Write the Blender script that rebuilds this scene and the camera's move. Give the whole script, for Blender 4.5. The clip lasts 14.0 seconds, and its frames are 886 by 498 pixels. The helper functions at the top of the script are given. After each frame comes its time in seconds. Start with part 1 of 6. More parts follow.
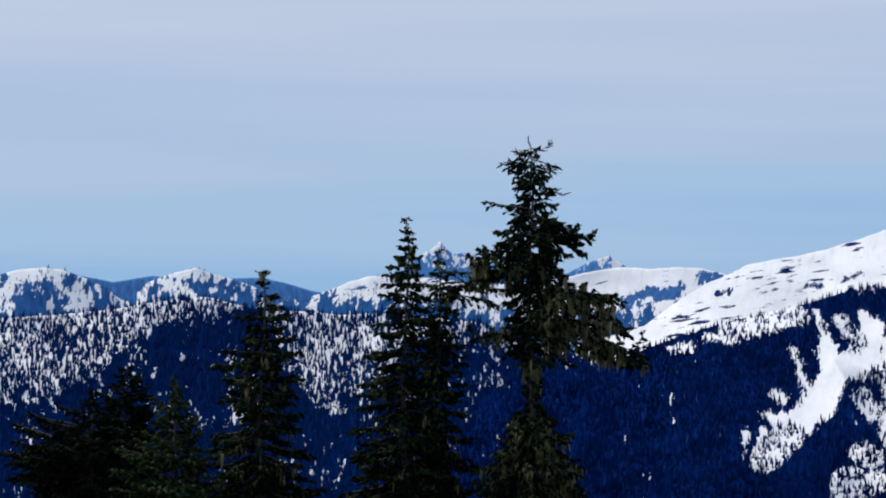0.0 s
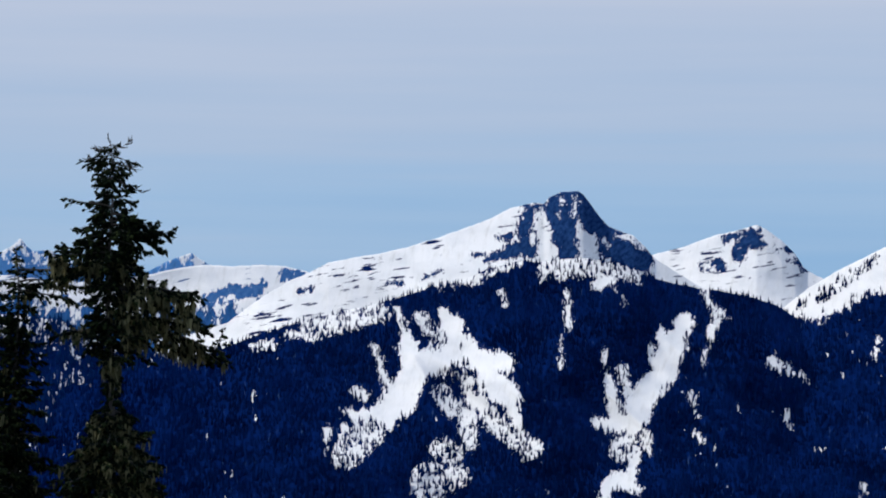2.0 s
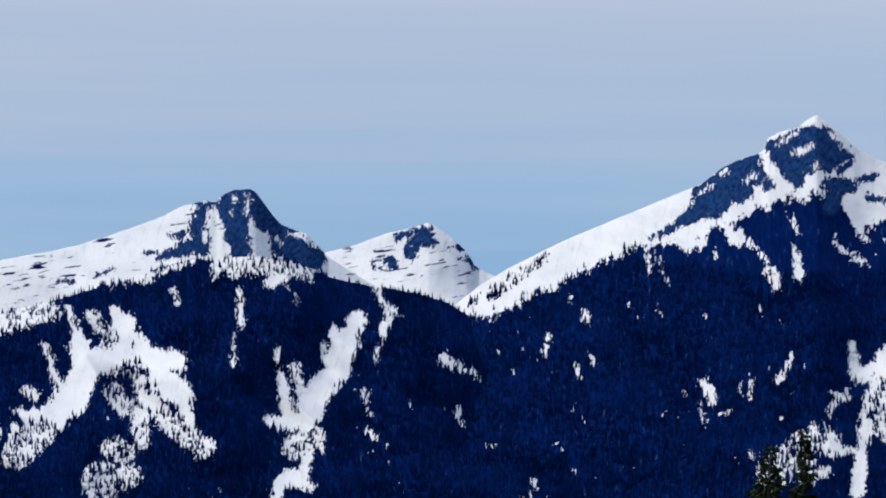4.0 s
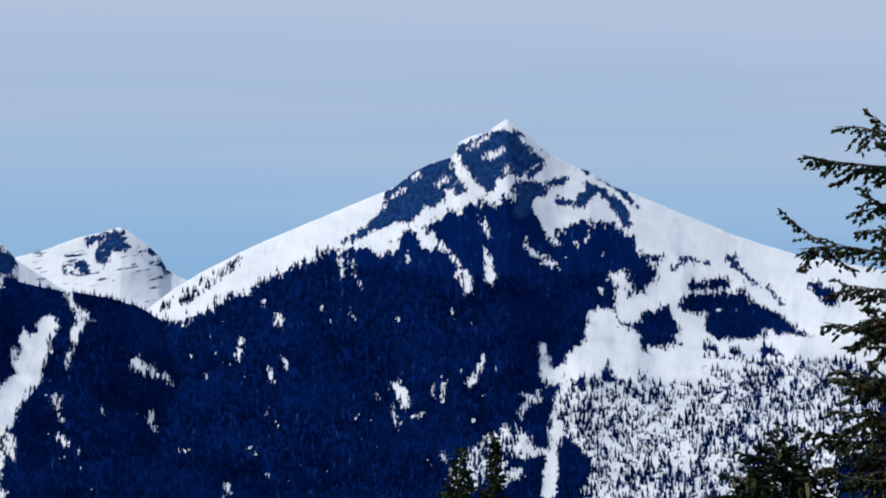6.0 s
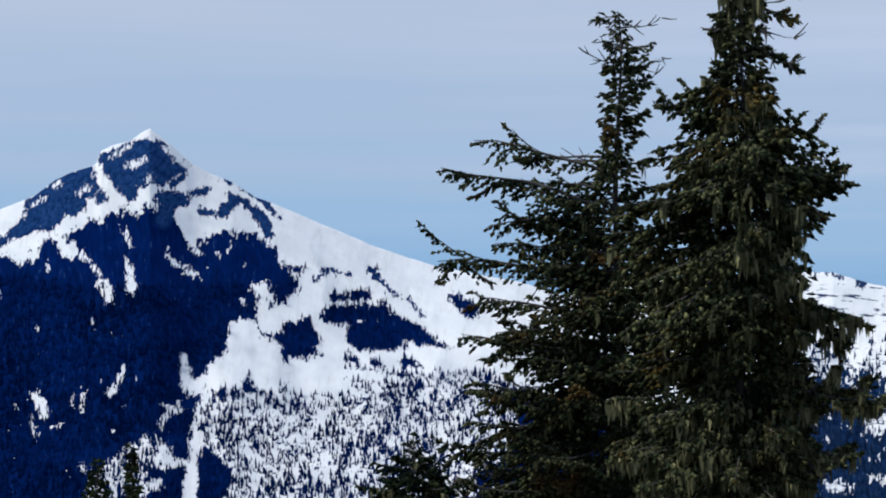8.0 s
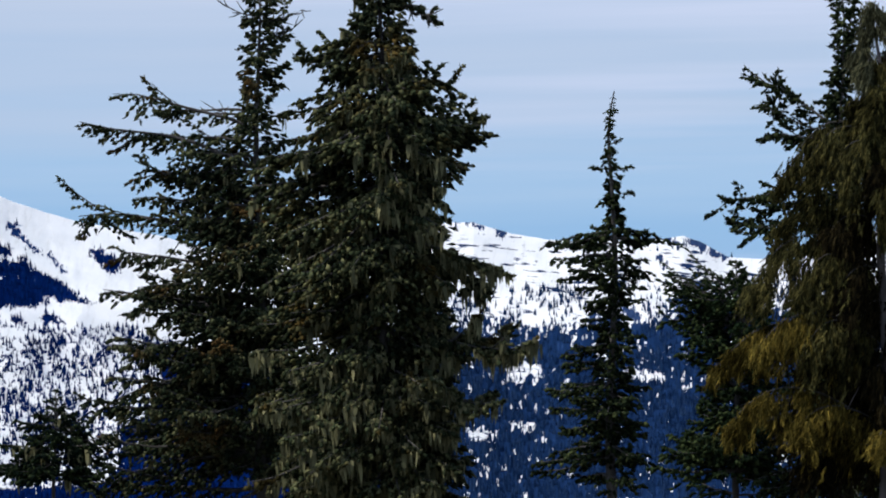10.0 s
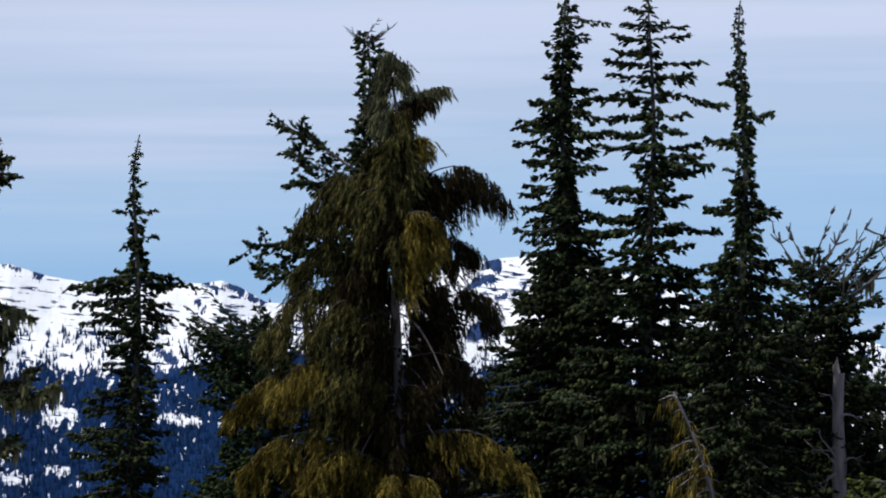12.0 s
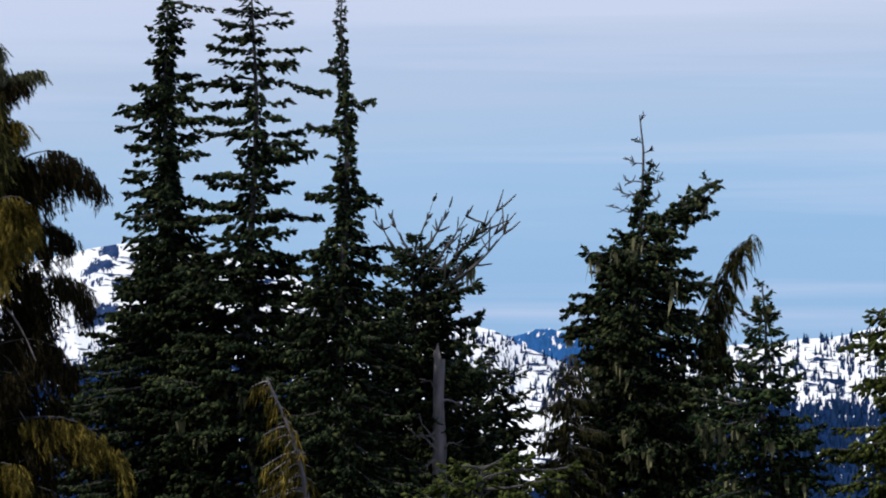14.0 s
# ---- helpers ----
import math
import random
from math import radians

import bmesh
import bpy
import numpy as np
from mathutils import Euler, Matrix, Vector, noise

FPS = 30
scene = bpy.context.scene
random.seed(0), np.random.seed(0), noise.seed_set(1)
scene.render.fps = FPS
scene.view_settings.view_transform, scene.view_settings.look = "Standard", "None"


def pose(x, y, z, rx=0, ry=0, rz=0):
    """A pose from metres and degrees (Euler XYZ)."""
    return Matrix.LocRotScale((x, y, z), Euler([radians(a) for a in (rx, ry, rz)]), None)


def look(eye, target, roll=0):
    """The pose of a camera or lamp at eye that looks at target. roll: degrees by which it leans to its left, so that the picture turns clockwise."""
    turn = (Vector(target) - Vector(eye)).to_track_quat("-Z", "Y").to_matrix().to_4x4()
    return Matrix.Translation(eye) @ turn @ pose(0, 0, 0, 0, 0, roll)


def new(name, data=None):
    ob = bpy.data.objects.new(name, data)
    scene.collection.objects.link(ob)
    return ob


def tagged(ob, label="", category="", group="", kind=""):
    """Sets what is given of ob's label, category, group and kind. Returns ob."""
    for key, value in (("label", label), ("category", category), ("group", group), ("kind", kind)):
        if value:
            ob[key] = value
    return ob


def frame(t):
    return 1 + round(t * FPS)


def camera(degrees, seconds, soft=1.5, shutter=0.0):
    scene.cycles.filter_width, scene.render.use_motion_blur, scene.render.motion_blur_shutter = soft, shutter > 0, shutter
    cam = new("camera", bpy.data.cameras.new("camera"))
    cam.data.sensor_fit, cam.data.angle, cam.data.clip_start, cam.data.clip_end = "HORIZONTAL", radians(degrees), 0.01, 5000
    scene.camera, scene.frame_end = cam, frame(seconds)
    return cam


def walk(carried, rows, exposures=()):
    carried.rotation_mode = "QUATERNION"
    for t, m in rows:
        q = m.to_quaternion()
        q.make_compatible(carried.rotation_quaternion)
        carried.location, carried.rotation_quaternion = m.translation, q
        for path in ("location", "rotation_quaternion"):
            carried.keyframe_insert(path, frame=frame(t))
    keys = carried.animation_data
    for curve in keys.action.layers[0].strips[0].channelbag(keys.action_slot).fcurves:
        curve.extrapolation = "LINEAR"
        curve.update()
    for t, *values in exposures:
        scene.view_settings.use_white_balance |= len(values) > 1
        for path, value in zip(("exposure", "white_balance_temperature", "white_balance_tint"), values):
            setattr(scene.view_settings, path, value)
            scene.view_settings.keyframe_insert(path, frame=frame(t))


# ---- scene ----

# ---------------------------------------------------------------- camera
EYE = 1.6
cam = camera(17.0, 14.0, soft=2.0)
# seconds, x, y, heading to the right, pitch up, lean to the left (degrees)
PATH = [
    (0.0, 0.000, 0.000, 0.000, 1.300, 0.312),
    (0.5, 0.004, 0.000, 2.274, 1.320, 0.261),
    (1.0, 0.018, -0.001, 4.413, 1.329, 0.210),
    (1.5, 0.034, -0.003, 6.342, 1.318, 0.214),
    (2.0, 0.038, -0.004, 8.061, 1.289, 0.218),
    (2.5, 0.028, -0.002, 9.598, 1.253, 0.207),
    (3.0, 0.013, 0.001, 11.118, 1.248, 0.200),
    (3.5, 0.003, 0.003, 12.743, 1.264, 0.131),
    (4.0, -0.002, 0.004, 14.381, 1.265, 0.060),
    (4.2, -0.003, 0.005, 15.044, 1.262, 0.020),
    (6.3, 0.036, -0.010, 21.112, 1.363, -0.260),
    (6.5, 0.039, -0.011, 21.655, 1.388, -0.265),
    (7.0, 0.044, -0.013, 23.238, 1.429, -0.220),
    (7.5, 0.055, -0.019, 25.160, 1.475, -0.123),
    (8.0, 0.069, -0.026, 27.227, 1.526, 0.059),
    (8.2, 0.074, -0.029, 28.031, 1.517, 0.160),
    (10.3, 0.075, -0.030, 35.315, 0.835, -0.657),
    (10.5, 0.095, -0.044, 36.206, 1.159, -0.475),
    (11.0, 0.159, -0.095, 38.566, 1.369, -0.269),
    (11.5, 0.190, -0.122, 40.865, 1.343, -0.187),
    (12.0, 0.222, -0.152, 43.026, 1.354, -0.193),
    (12.5, 0.256, -0.185, 45.034, 1.372, -0.209),
    (13.0, 0.279, -0.211, 46.920, 1.404, -0.163),
    (13.5, 0.313, -0.249, 48.695, 1.324, -0.148),
    (14.0, 0.354, -0.299, 50.403, 1.065, -0.104),
]
walk(cam, [(t, pose(x, y, EYE, 90 + pitch, -lean, -head)) for t, x, y, head, pitch, lean in PATH],
     exposures=((0.0, 0.0, 6500, 10), (3.0, -0.1, 6500, 10), (4.2, -0.11, 6450, 10), (6.3, -0.12, 6250, 8), (8.2, -0.08, 6250, 8), (10.3, 0.1, 6450, 10), (14.0, 0.06, 6450, 11)))

# ---------------------------------------------------------------- sky and sun
SUN_ELEV, SUN_AZ = 50.0, -78.0      # azimuth to the right of north (+y)
SKY_LIGHT = 1.0
world = bpy.data.worlds.new("sky")
scene.world = world
world.use_nodes = True
wn, wl = world.node_tree.nodes, world.node_tree.links
wn.clear()
w_out = wn.new("ShaderNodeOutputWorld")
w_bg = wn.new("ShaderNodeBackground")
w_bg.inputs["Strength"].default_value = SKY_LIGHT
w_sky = wn.new("ShaderNodeTexSky")
w_sky.sky_type, w_sky.sun_disc = "NISHITA", False
w_sky.sun_elevation, w_sky.sun_rotation = radians(SUN_ELEV), radians(SUN_AZ)
w_sky.altitude, w_sky.air_density, w_sky.dust_density, w_sky.ozone_density = 1500, 1.0, 0.6, 2.0
w_dim = wn.new("ShaderNodeVectorMath")
w_dim.operation = "SCALE"
w_dim.inputs["Scale"].default_value = 0.06
wl.new(w_sky.outputs[0], w_dim.inputs[0])
# thin high cloud that veils the sky above the horizon, torn into faint streaks
w_co = wn.new("ShaderNodeTexCoord")
w_sep = wn.new("ShaderNodeSeparateXYZ")
wl.new(w_co.outputs["Generated"], w_sep.inputs[0])
w_map = wn.new("ShaderNodeMapping")
w_map.inputs["Scale"].default_value = (3.0, 3.0, 62.0)
wl.new(w_co.outputs["Generated"], w_map.inputs[0])
w_noi = wn.new("ShaderNodeTexNoise")
w_noi.inputs["Scale"].default_value, w_noi.inputs["Detail"].default_value = 1.0, 6.0
wl.new(w_map.outputs[0], w_noi.inputs["Vector"])
w_mad = wn.new("ShaderNodeMath")
w_mad.operation = "MULTIPLY_ADD"
w_mad.inputs[1].default_value = 0.085
wl.new(w_noi.outputs[0], w_mad.inputs[0])
w_tilt = wn.new("ShaderNodeMath")
w_tilt.operation = "MULTIPLY_ADD"
w_tilt.inputs[1].default_value = -0.014
wl.new(w_sep.outputs["X"], w_tilt.inputs[0])
wl.new(w_sep.outputs["Z"], w_tilt.inputs[2])
wl.new(w_tilt.outputs[0], w_mad.inputs[2])
w_ramp = wn.new("ShaderNodeValToRGB")
w_el = w_ramp.color_ramp.elements
w_el.remove(w_el[1])
w_el[0].position, w_el[0].color = 0.045, (0.27, 0.49, 0.80, 1)
for stop, colour in ((0.074, (0.36, 0.55, 0.82)), (0.104, (0.45, 0.58, 0.80)), (0.158, (0.575, 0.65, 0.82)), (0.6, (0.40, 0.52, 0.78))):
    w_el.new(stop).color = (*colour, 1)
wl.new(w_mad.outputs[0], w_ramp.inputs[0])
w_mix = wn.new("ShaderNodeMix")
w_mix.data_type = "RGBA"
w_mix.inputs["Factor"].default_value = 0.85
wl.new(w_dim.outputs[0], w_mix.inputs["A"])
wl.new(w_ramp.outputs[0], w_mix.inputs["B"])
# pale streaks of cirrus in the east
w_map2 = wn.new("ShaderNodeMapping")
w_map2.inputs["Scale"].default_value, w_map2.inputs["Rotation"].default_value = (2.2, 2.2, 70.0), (radians(0.7), radians(-0.6), 0.0)
wl.new(w_co.outputs["Generated"], w_map2.inputs[0])
w_noi2 = wn.new("ShaderNodeTexNoise")
w_noi2.inputs["Scale"].default_value, w_noi2.inputs["Detail"].default_value = 1.0, 7.0
wl.new(w_map2.outputs[0], w_noi2.inputs["Vector"])
w_str = wn.new("ShaderNodeMapRange")
w_str.inputs["From Min"].default_value, w_str.inputs["From Max"].default_value, w_str.inputs["To Max"].default_value = 0.47, 0.68, 0.65
wl.new(w_noi2.outputs[0], w_str.inputs["Value"])
w_east = wn.new("ShaderNodeMapRange")
w_east.inputs["From Min"].default_value, w_east.inputs["From Max"].default_value = 0.42, 0.62
wl.new(w_sep.outputs["X"], w_east.inputs["Value"])
w_amt = wn.new("ShaderNodeMath")
w_amt.operation = "MULTIPLY"
wl.new(w_str.outputs[0], w_amt.inputs[0]), wl.new(w_east.outputs[0], w_amt.inputs[1])
w_cir = wn.new("ShaderNodeMix")
w_cir.data_type = "RGBA"
w_cir.inputs["B"].default_value = (0.60, 0.665, 0.85, 1)
wl.new(w_amt.outputs[0], w_cir.inputs["Factor"]), wl.new(w_mix.outputs["Result"], w_cir.inputs["A"])
wl.new(w_cir.outputs["Result"], w_bg.inputs["Color"])
wl.new(w_bg.outputs[0], w_out.inputs[0])

sun_data = bpy.data.lights.new("sun", "SUN")
sun_data.energy, sun_data.angle, sun_data.color = 3.9, radians(0.5), (1.0, 0.95, 0.87)
sun = new("sun", sun_data)
sun.matrix_world = look((200 * math.sin(radians(SUN_AZ)), 200 * math.cos(radians(SUN_AZ)), 200 * math.tan(radians(SUN_ELEV))), (0, 0, 0))


# ---------------------------------------------------------------- materials
def material(name):
    m = bpy.data.materials.new(name)
    m.use_nodes = True
    n, l = m.node_tree.nodes, m.node_tree.links
    return m, n, l, n["Principled BSDF"]


def noise_node(n, l, scale, detail=4.0, rough=0.55, stretch=(1, 1, 1)):
    co = n.new("ShaderNodeTexCoord")
    mp = n.new("ShaderNodeMapping")
    mp.inputs["Scale"].default_value = stretch
    l.new(co.outputs["Object"], mp.inputs[0])
    t = n.new("ShaderNodeTexNoise")
    t.inputs["Scale"].default_value, t.inputs["Detail"].default_value, t.inputs["Roughness"].default_value = scale, detail, rough
    l.new(mp.outputs[0], t.inputs["Vector"])
    return t.outputs[0]


def ramp_node(n, l, value, stops):
    r = n.new("ShaderNodeValToRGB")
    e = r.color_ramp.elements
    e.remove(e[1])
    e[0].position, e[0].color = stops[0][0], (*stops[0][1], 1)
    for p, c in stops[1:]:
        e.new(p).color = (*c, 1)
    l.new(value, r.inputs[0])
    return r.outputs[0]


def mix_node(n, l, fac, a, b):
    m = n.new("ShaderNodeMix")
    m.data_type = "RGBA"
    l.new(fac, m.inputs["Factor"])
    for key, v in (("A", a), ("B", b)):
        if isinstance(v, tuple):
            m.inputs[key].default_value = (*v, 1)
        else:
            l.new(v, m.inputs[key])
    return m.outputs["Result"]


def math_node(n, l, op, a, b, clamp=False):
    m = n.new("ShaderNodeMath")
    m.operation, m.use_clamp = op, clamp
    for i, v in ((0, a), (1, b)):
        if isinstance(v, (int, float)):
            m.inputs[i].default_value = v
        else:
            l.new(v, m.inputs[i])
    return m.outputs[0]


def side_noise(n, l, place, across, down, slant=0.0, detail=4.0, rough=0.55, shift=0.0):
    """Noise over a mountain side, so many waves to a degree across and down, drawn out along a slant."""
    turned = n.new("ShaderNodeVectorRotate")
    turned.inputs["Angle"].default_value = radians(slant)
    turned.rotation_type = "Z_AXIS"
    l.new(place, turned.inputs["Vector"])
    mp = n.new("ShaderNodeMapping")
    mp.inputs["Scale"].default_value = (across, down, 1.0)
    mp.inputs["Location"].default_value = (shift, shift, 0.0)
    l.new(turned.outputs[0], mp.inputs[0])
    t = n.new("ShaderNodeTexNoise")
    t.noise_dimensions = "2D"
    t.inputs["Scale"].default_value, t.inputs["Detail"].default_value, t.inputs["Roughness"].default_value = 1.0, detail, rough
    l.new(mp.outputs[0], t.inputs["Vector"])
    return t.outputs[0]


def mountain_material(name, woods, rock_a, rock_b, scars=0.0, slant=-14.0, shaded_glimpses=(0.032, 0.066, 0.155)):
    """Snow where the mesh's snow mask says so, with a ragged edge; rock or wooded ground elsewhere. scars: share of thin bare ledges across the snow."""
    m, n, l, b = material(name)
    snow, rock, side = n.new("ShaderNodeAttribute"), n.new("ShaderNodeAttribute"), n.new("ShaderNodeAttribute")
    snow.attribute_name, rock.attribute_name, side.attribute_name = "snow", "rock", "side"
    place = side.outputs["Vector"]
    fine = side_noise(n, l, place, 10.0, 4.0, 14.0, 4.0, 0.62)
    finer = side_noise(n, l, place, 30.0, 12.0, 0.0, 3.0, 0.6, 5.0)
    rag = math_node(n, l, "ADD", math_node(n, l, "MULTIPLY", math_node(n, l, "SUBTRACT", fine, 0.5), 0.20), math_node(n, l, "MULTIPLY", math_node(n, l, "SUBTRACT", finer, 0.5), 0.27))
    edge = math_node(n, l, "ADD", snow.outputs["Fac"], rag)
    cover = math_node(n, l, "MULTIPLY_ADD", edge, 60.0, True)
    cover.node.inputs[2].default_value = 0.5
    if scars:
        # thin ledges of bare rock, broken up and lying across the fall line
        band = side_noise(n, l, place, 1.7, 13.0, slant, 6.0, 0.62, 3.0)
        where = side_noise(n, l, place, 1.1, 1.6, slant, 3.0, 0.6, 8.0)
        sum_ = math_node(n, l, "ADD", band, math_node(n, l, "MULTIPLY", where, 0.6))
        bare = math_node(n, l, "MULTIPLY", math_node(n, l, "SUBTRACT", sum_, 1.06 - scars), 30.0, True)
        cover = math_node(n, l, "SUBTRACT", cover, bare, True)
    stone = ramp_node(n, l, side_noise(n, l, place, 14.0, 9.0, 35.0, 6.0, 0.7, 1.0), ((0.36, rock_a), (0.64, rock_b)))
    # old snow glimpsed between trunks, shade in its colour, drawn out down the slope
    wood = ramp_node(n, l, side_noise(n, l, place, 13.0, 3.4, 0.0, 4.0, 0.62, 2.0), ((0.3, tuple(0.6 * c for c in woods)), (0.66, woods), (0.78, shaded_glimpses)))
    base = mix_node(n, l, rock.outputs["Fac"], wood, stone)
    white = ramp_node(n, l, side_noise(n, l, place, 1.4, 2.6, slant, 5.0, 0.6, 4.0), ((0.3, (0.70, 0.715, 0.73)), (0.6, (0.79, 0.795, 0.80))))
    # grey-brown runnels of old avalanche snow
    runnel = ramp_node(n, l, side_noise(n, l, place, 9.0, 2.2, 12.0, 6.0, 0.7, 6.0), ((0.28, (0.86, 0.855, 0.84)), (0.40, (0.96, 0.96, 0.955)), (0.5, (1, 1, 1))))
    n.remove(b)
    b = n.new("ShaderNodeBsdfDiffuse")
    tone = n.new("ShaderNodeMix")
    tone.data_type, tone.blend_type = "RGBA", "MULTIPLY"
    tone.inputs["Factor"].default_value = 1.0
    l.new(white, tone.inputs["A"]), l.new(runnel, tone.inputs["B"])
    l.new(mix_node(n, l, cover, base, tone.outputs["Result"]), b.inputs["Color"])
    b.inputs["Roughness"].default_value = 0.4
    l.new(b.outputs[0], n["Material Output"].inputs[0])
    bump = n.new("ShaderNodeBump")
    bump.inputs["Strength"].default_value, bump.inputs["Distance"].default_value = 0.6, 3.5
    l.new(noise_node(n, l, 0.03, 8.0, 0.7), bump.inputs["Height"])
    l.new(bump.outputs[0], b.inputs["Normal"])
    return m


def leaf_material(name, dark, mid, light, translucent=0.2, patch_size=1.6, contrast=0.35, rust=None):
    m, n, l, b = material(name)
    geo = n.new("ShaderNodeNewGeometry")
    col = ramp_node(n, l, geo.outputs["Random Per Island"], ((0.0, dark), (0.55, mid), (1.0, light)))
    patch = ramp_node(n, l, noise_node(n, l, patch_size, 3.0), ((0.35, (1 - contrast,) * 3), (0.65, (1 + contrast, 1 + 0.9 * contrast, 1 + 0.7 * contrast))))
    mul = n.new("ShaderNodeMix")
    mul.data_type, mul.blend_type = "RGBA", "MULTIPLY"
    mul.inputs["Factor"].default_value = 1.0
    if rust:
        # brown dying sprays in patches
        dying = ramp_node(n, l, noise_node(n, l, 1.1, 4.0, 0.6), ((rust[0], (0, 0, 0)), (rust[0] + 0.14, (1, 1, 1))))
        col = mix_node(n, l, dying, col, rust[1])
    l.new(col, mul.inputs["A"]), l.new(patch, mul.inputs["B"])
    n.remove(b)
    b = n.new("ShaderNodeBsdfDiffuse")
    l.new(mul.outputs["Result"], b.inputs["Color"])
    b.inputs["Roughness"].default_value = 0.3
    tr = n.new("ShaderNodeBsdfTranslucent")
    l.new(mul.outputs["Result"], tr.inputs["Color"])
    mx = n.new("ShaderNodeMixShader")
    mx.inputs[0].default_value = translucent
    l.new(b.outputs[0], mx.inputs[1]), l.new(tr.outputs[0], mx.inputs[2])
    l.new(mx.outputs[0], n["Material Output"].inputs[0])
    return m


def bark_material(name, a, c, scale=9.0):
    m, n, l, b = material(name)
    col = ramp_node(n, l, noise_node(n, l, scale, 6.0, 0.65, (1, 1, 0.25)), ((0.3, a), (0.7, c)))
    l.new(col, b.inputs["Base Color"])
    b.inputs["Roughness"].default_value = 0.9
    bump = n.new("ShaderNodeBump")
    bump.inputs["Strength"].default_value, bump.inputs["Distance"].default_value = 0.8, 0.02
    l.new(noise_node(n, l, scale * 2, 6.0, 0.7, (1, 1, 0.2)), bump.inputs["Height"])
    l.new(bump.outputs[0], b.inputs["Normal"])
    return m


# the blue of the haze is put into these rock and woodland colours
HAZED_ROCK_A, HAZED_ROCK_B = (0.004, 0.019, 0.078), (0.018, 0.055, 0.165)
HAZED_WOODS = (0.0015, 0.013, 0.085)
mat_near_range = mountain_material("snow_rock_and_wooded_slope", HAZED_WOODS, HAZED_ROCK_A, HAZED_ROCK_B)
mat_dome = mountain_material("snow_with_bare_ledges", HAZED_WOODS, HAZED_ROCK_A, HAZED_ROCK_B, 0.115, -10.0)
mat_peak = mountain_material("steep_snow_rock_and_woods", HAZED_WOODS, HAZED_ROCK_A, HAZED_ROCK_B, 0.0, 20.0)
# ranges farther off: paler slope colours with more haze painted in
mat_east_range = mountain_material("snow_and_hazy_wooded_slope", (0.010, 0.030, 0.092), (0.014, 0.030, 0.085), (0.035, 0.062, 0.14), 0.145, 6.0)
mat_far_range = mountain_material("distant_snow_and_haze_blue_slope", (0.085, 0.24, 0.52), (0.065, 0.19, 0.44), (0.12, 0.28, 0.54), 0.0, -14.0, (0.2, 0.38, 0.62))
mat_hill_range = mountain_material("snow_and_haze_blue_slope", (0.028, 0.115, 0.31), (0.03, 0.105, 0.28), (0.06, 0.15, 0.34), 0.06, -14.0, (0.12, 0.25, 0.45))
# conifer greens shifted to blue, so the haze sits in their colour
mat_forest = leaf_material("haze_blue_conifers", (0.0009, 0.0105, 0.070), (0.0011, 0.012, 0.076), (0.0014, 0.0135, 0.082), 0.0, 0.012, 0.4)
mat_forest_mid = leaf_material("haze_blue_ridge_conifers", (0.002, 0.018, 0.092), (0.003, 0.024, 0.112), (0.005, 0.032, 0.130), 0.0, 1.6, 0.15)
# haze of the distance painted into the needles here too
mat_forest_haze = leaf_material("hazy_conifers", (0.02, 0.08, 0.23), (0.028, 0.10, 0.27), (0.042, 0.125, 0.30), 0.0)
mat_forest_blue = leaf_material("farther_haze_blue_conifers", (0.006, 0.020, 0.065), (0.011, 0.032, 0.092), (0.022, 0.05, 0.12), 0.0)
mat_fir = leaf_material("fir_needles", (0.006, 0.010, 0.007), (0.017, 0.026, 0.014), (0.056, 0.070, 0.030), 0.15, 1.3, 0.6, (0.63, (0.04, 0.032, 0.016)))
# darker copy of the fir needles, with shade put into its colour
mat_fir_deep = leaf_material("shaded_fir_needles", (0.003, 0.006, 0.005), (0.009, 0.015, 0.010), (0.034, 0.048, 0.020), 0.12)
mat_fir_old = leaf_material("old_fir_needles", (0.010, 0.015, 0.010), (0.030, 0.042, 0.024), (0.095, 0.10, 0.052), 0.15, 1.4, 0.5, (0.56, (0.075, 0.045, 0.018)))
# deep shade painted into the needles of the westernmost firs
mat_fir_shade = leaf_material("deep_shade_fir_needles", (0.003, 0.005, 0.004), (0.007, 0.011, 0.007), (0.016, 0.023, 0.011), 0.1)
mat_hemlock = leaf_material("hemlock_needles", (0.007, 0.013, 0.008), (0.020, 0.034, 0.016), (0.06, 0.08, 0.032), 0.15)
mat_spruce = leaf_material("grey_green_needles", (0.011, 0.016, 0.010), (0.042, 0.054, 0.029), (0.13, 0.135, 0.068), 0.18, 1.3, 0.6, (0.56, (0.095, 0.066, 0.022)))
mat_cedar = leaf_material("cedar_sprays", (0.014, 0.016, 0.009), (0.050, 0.050, 0.020), (0.15, 0.134, 0.046), 0.3, 2.2, 0.75)
mat_cedar_pale = leaf_material("pale_cedar_sprays", (0.03, 0.034, 0.022), (0.085, 0.09, 0.052), (0.20, 0.20, 0.115), 0.3, 2.2, 0.5)
mat_cedar_gold = leaf_material("golden_cedar_sprays", (0.028, 0.025, 0.008), (0.098, 0.081, 0.020), (0.25, 0.19, 0.042), 0.35, 3.0, 0.8)
# brown sprays, darkened in colour to stand for shade between the drapes
mat_cedar_dark = leaf_material("brown_shade_cedar_sprays", (0.007, 0.007, 0.005), (0.018, 0.015, 0.008), (0.05, 0.039, 0.017), 0.25)
mat_cedar_olive = leaf_material("olive_cedar_sprays", (0.011, 0.013, 0.007), (0.026, 0.027, 0.012), (0.06, 0.054, 0.02), 0.25)
mat_bright = leaf_material("sunlit_fir_needles", (0.018, 0.026, 0.009), (0.045, 0.060, 0.018), (0.10, 0.115, 0.03))
mat_lichen = leaf_material("hanging_lichen", (0.075, 0.078, 0.046), (0.155, 0.155, 0.085), (0.29, 0.275, 0.15), 0.3)
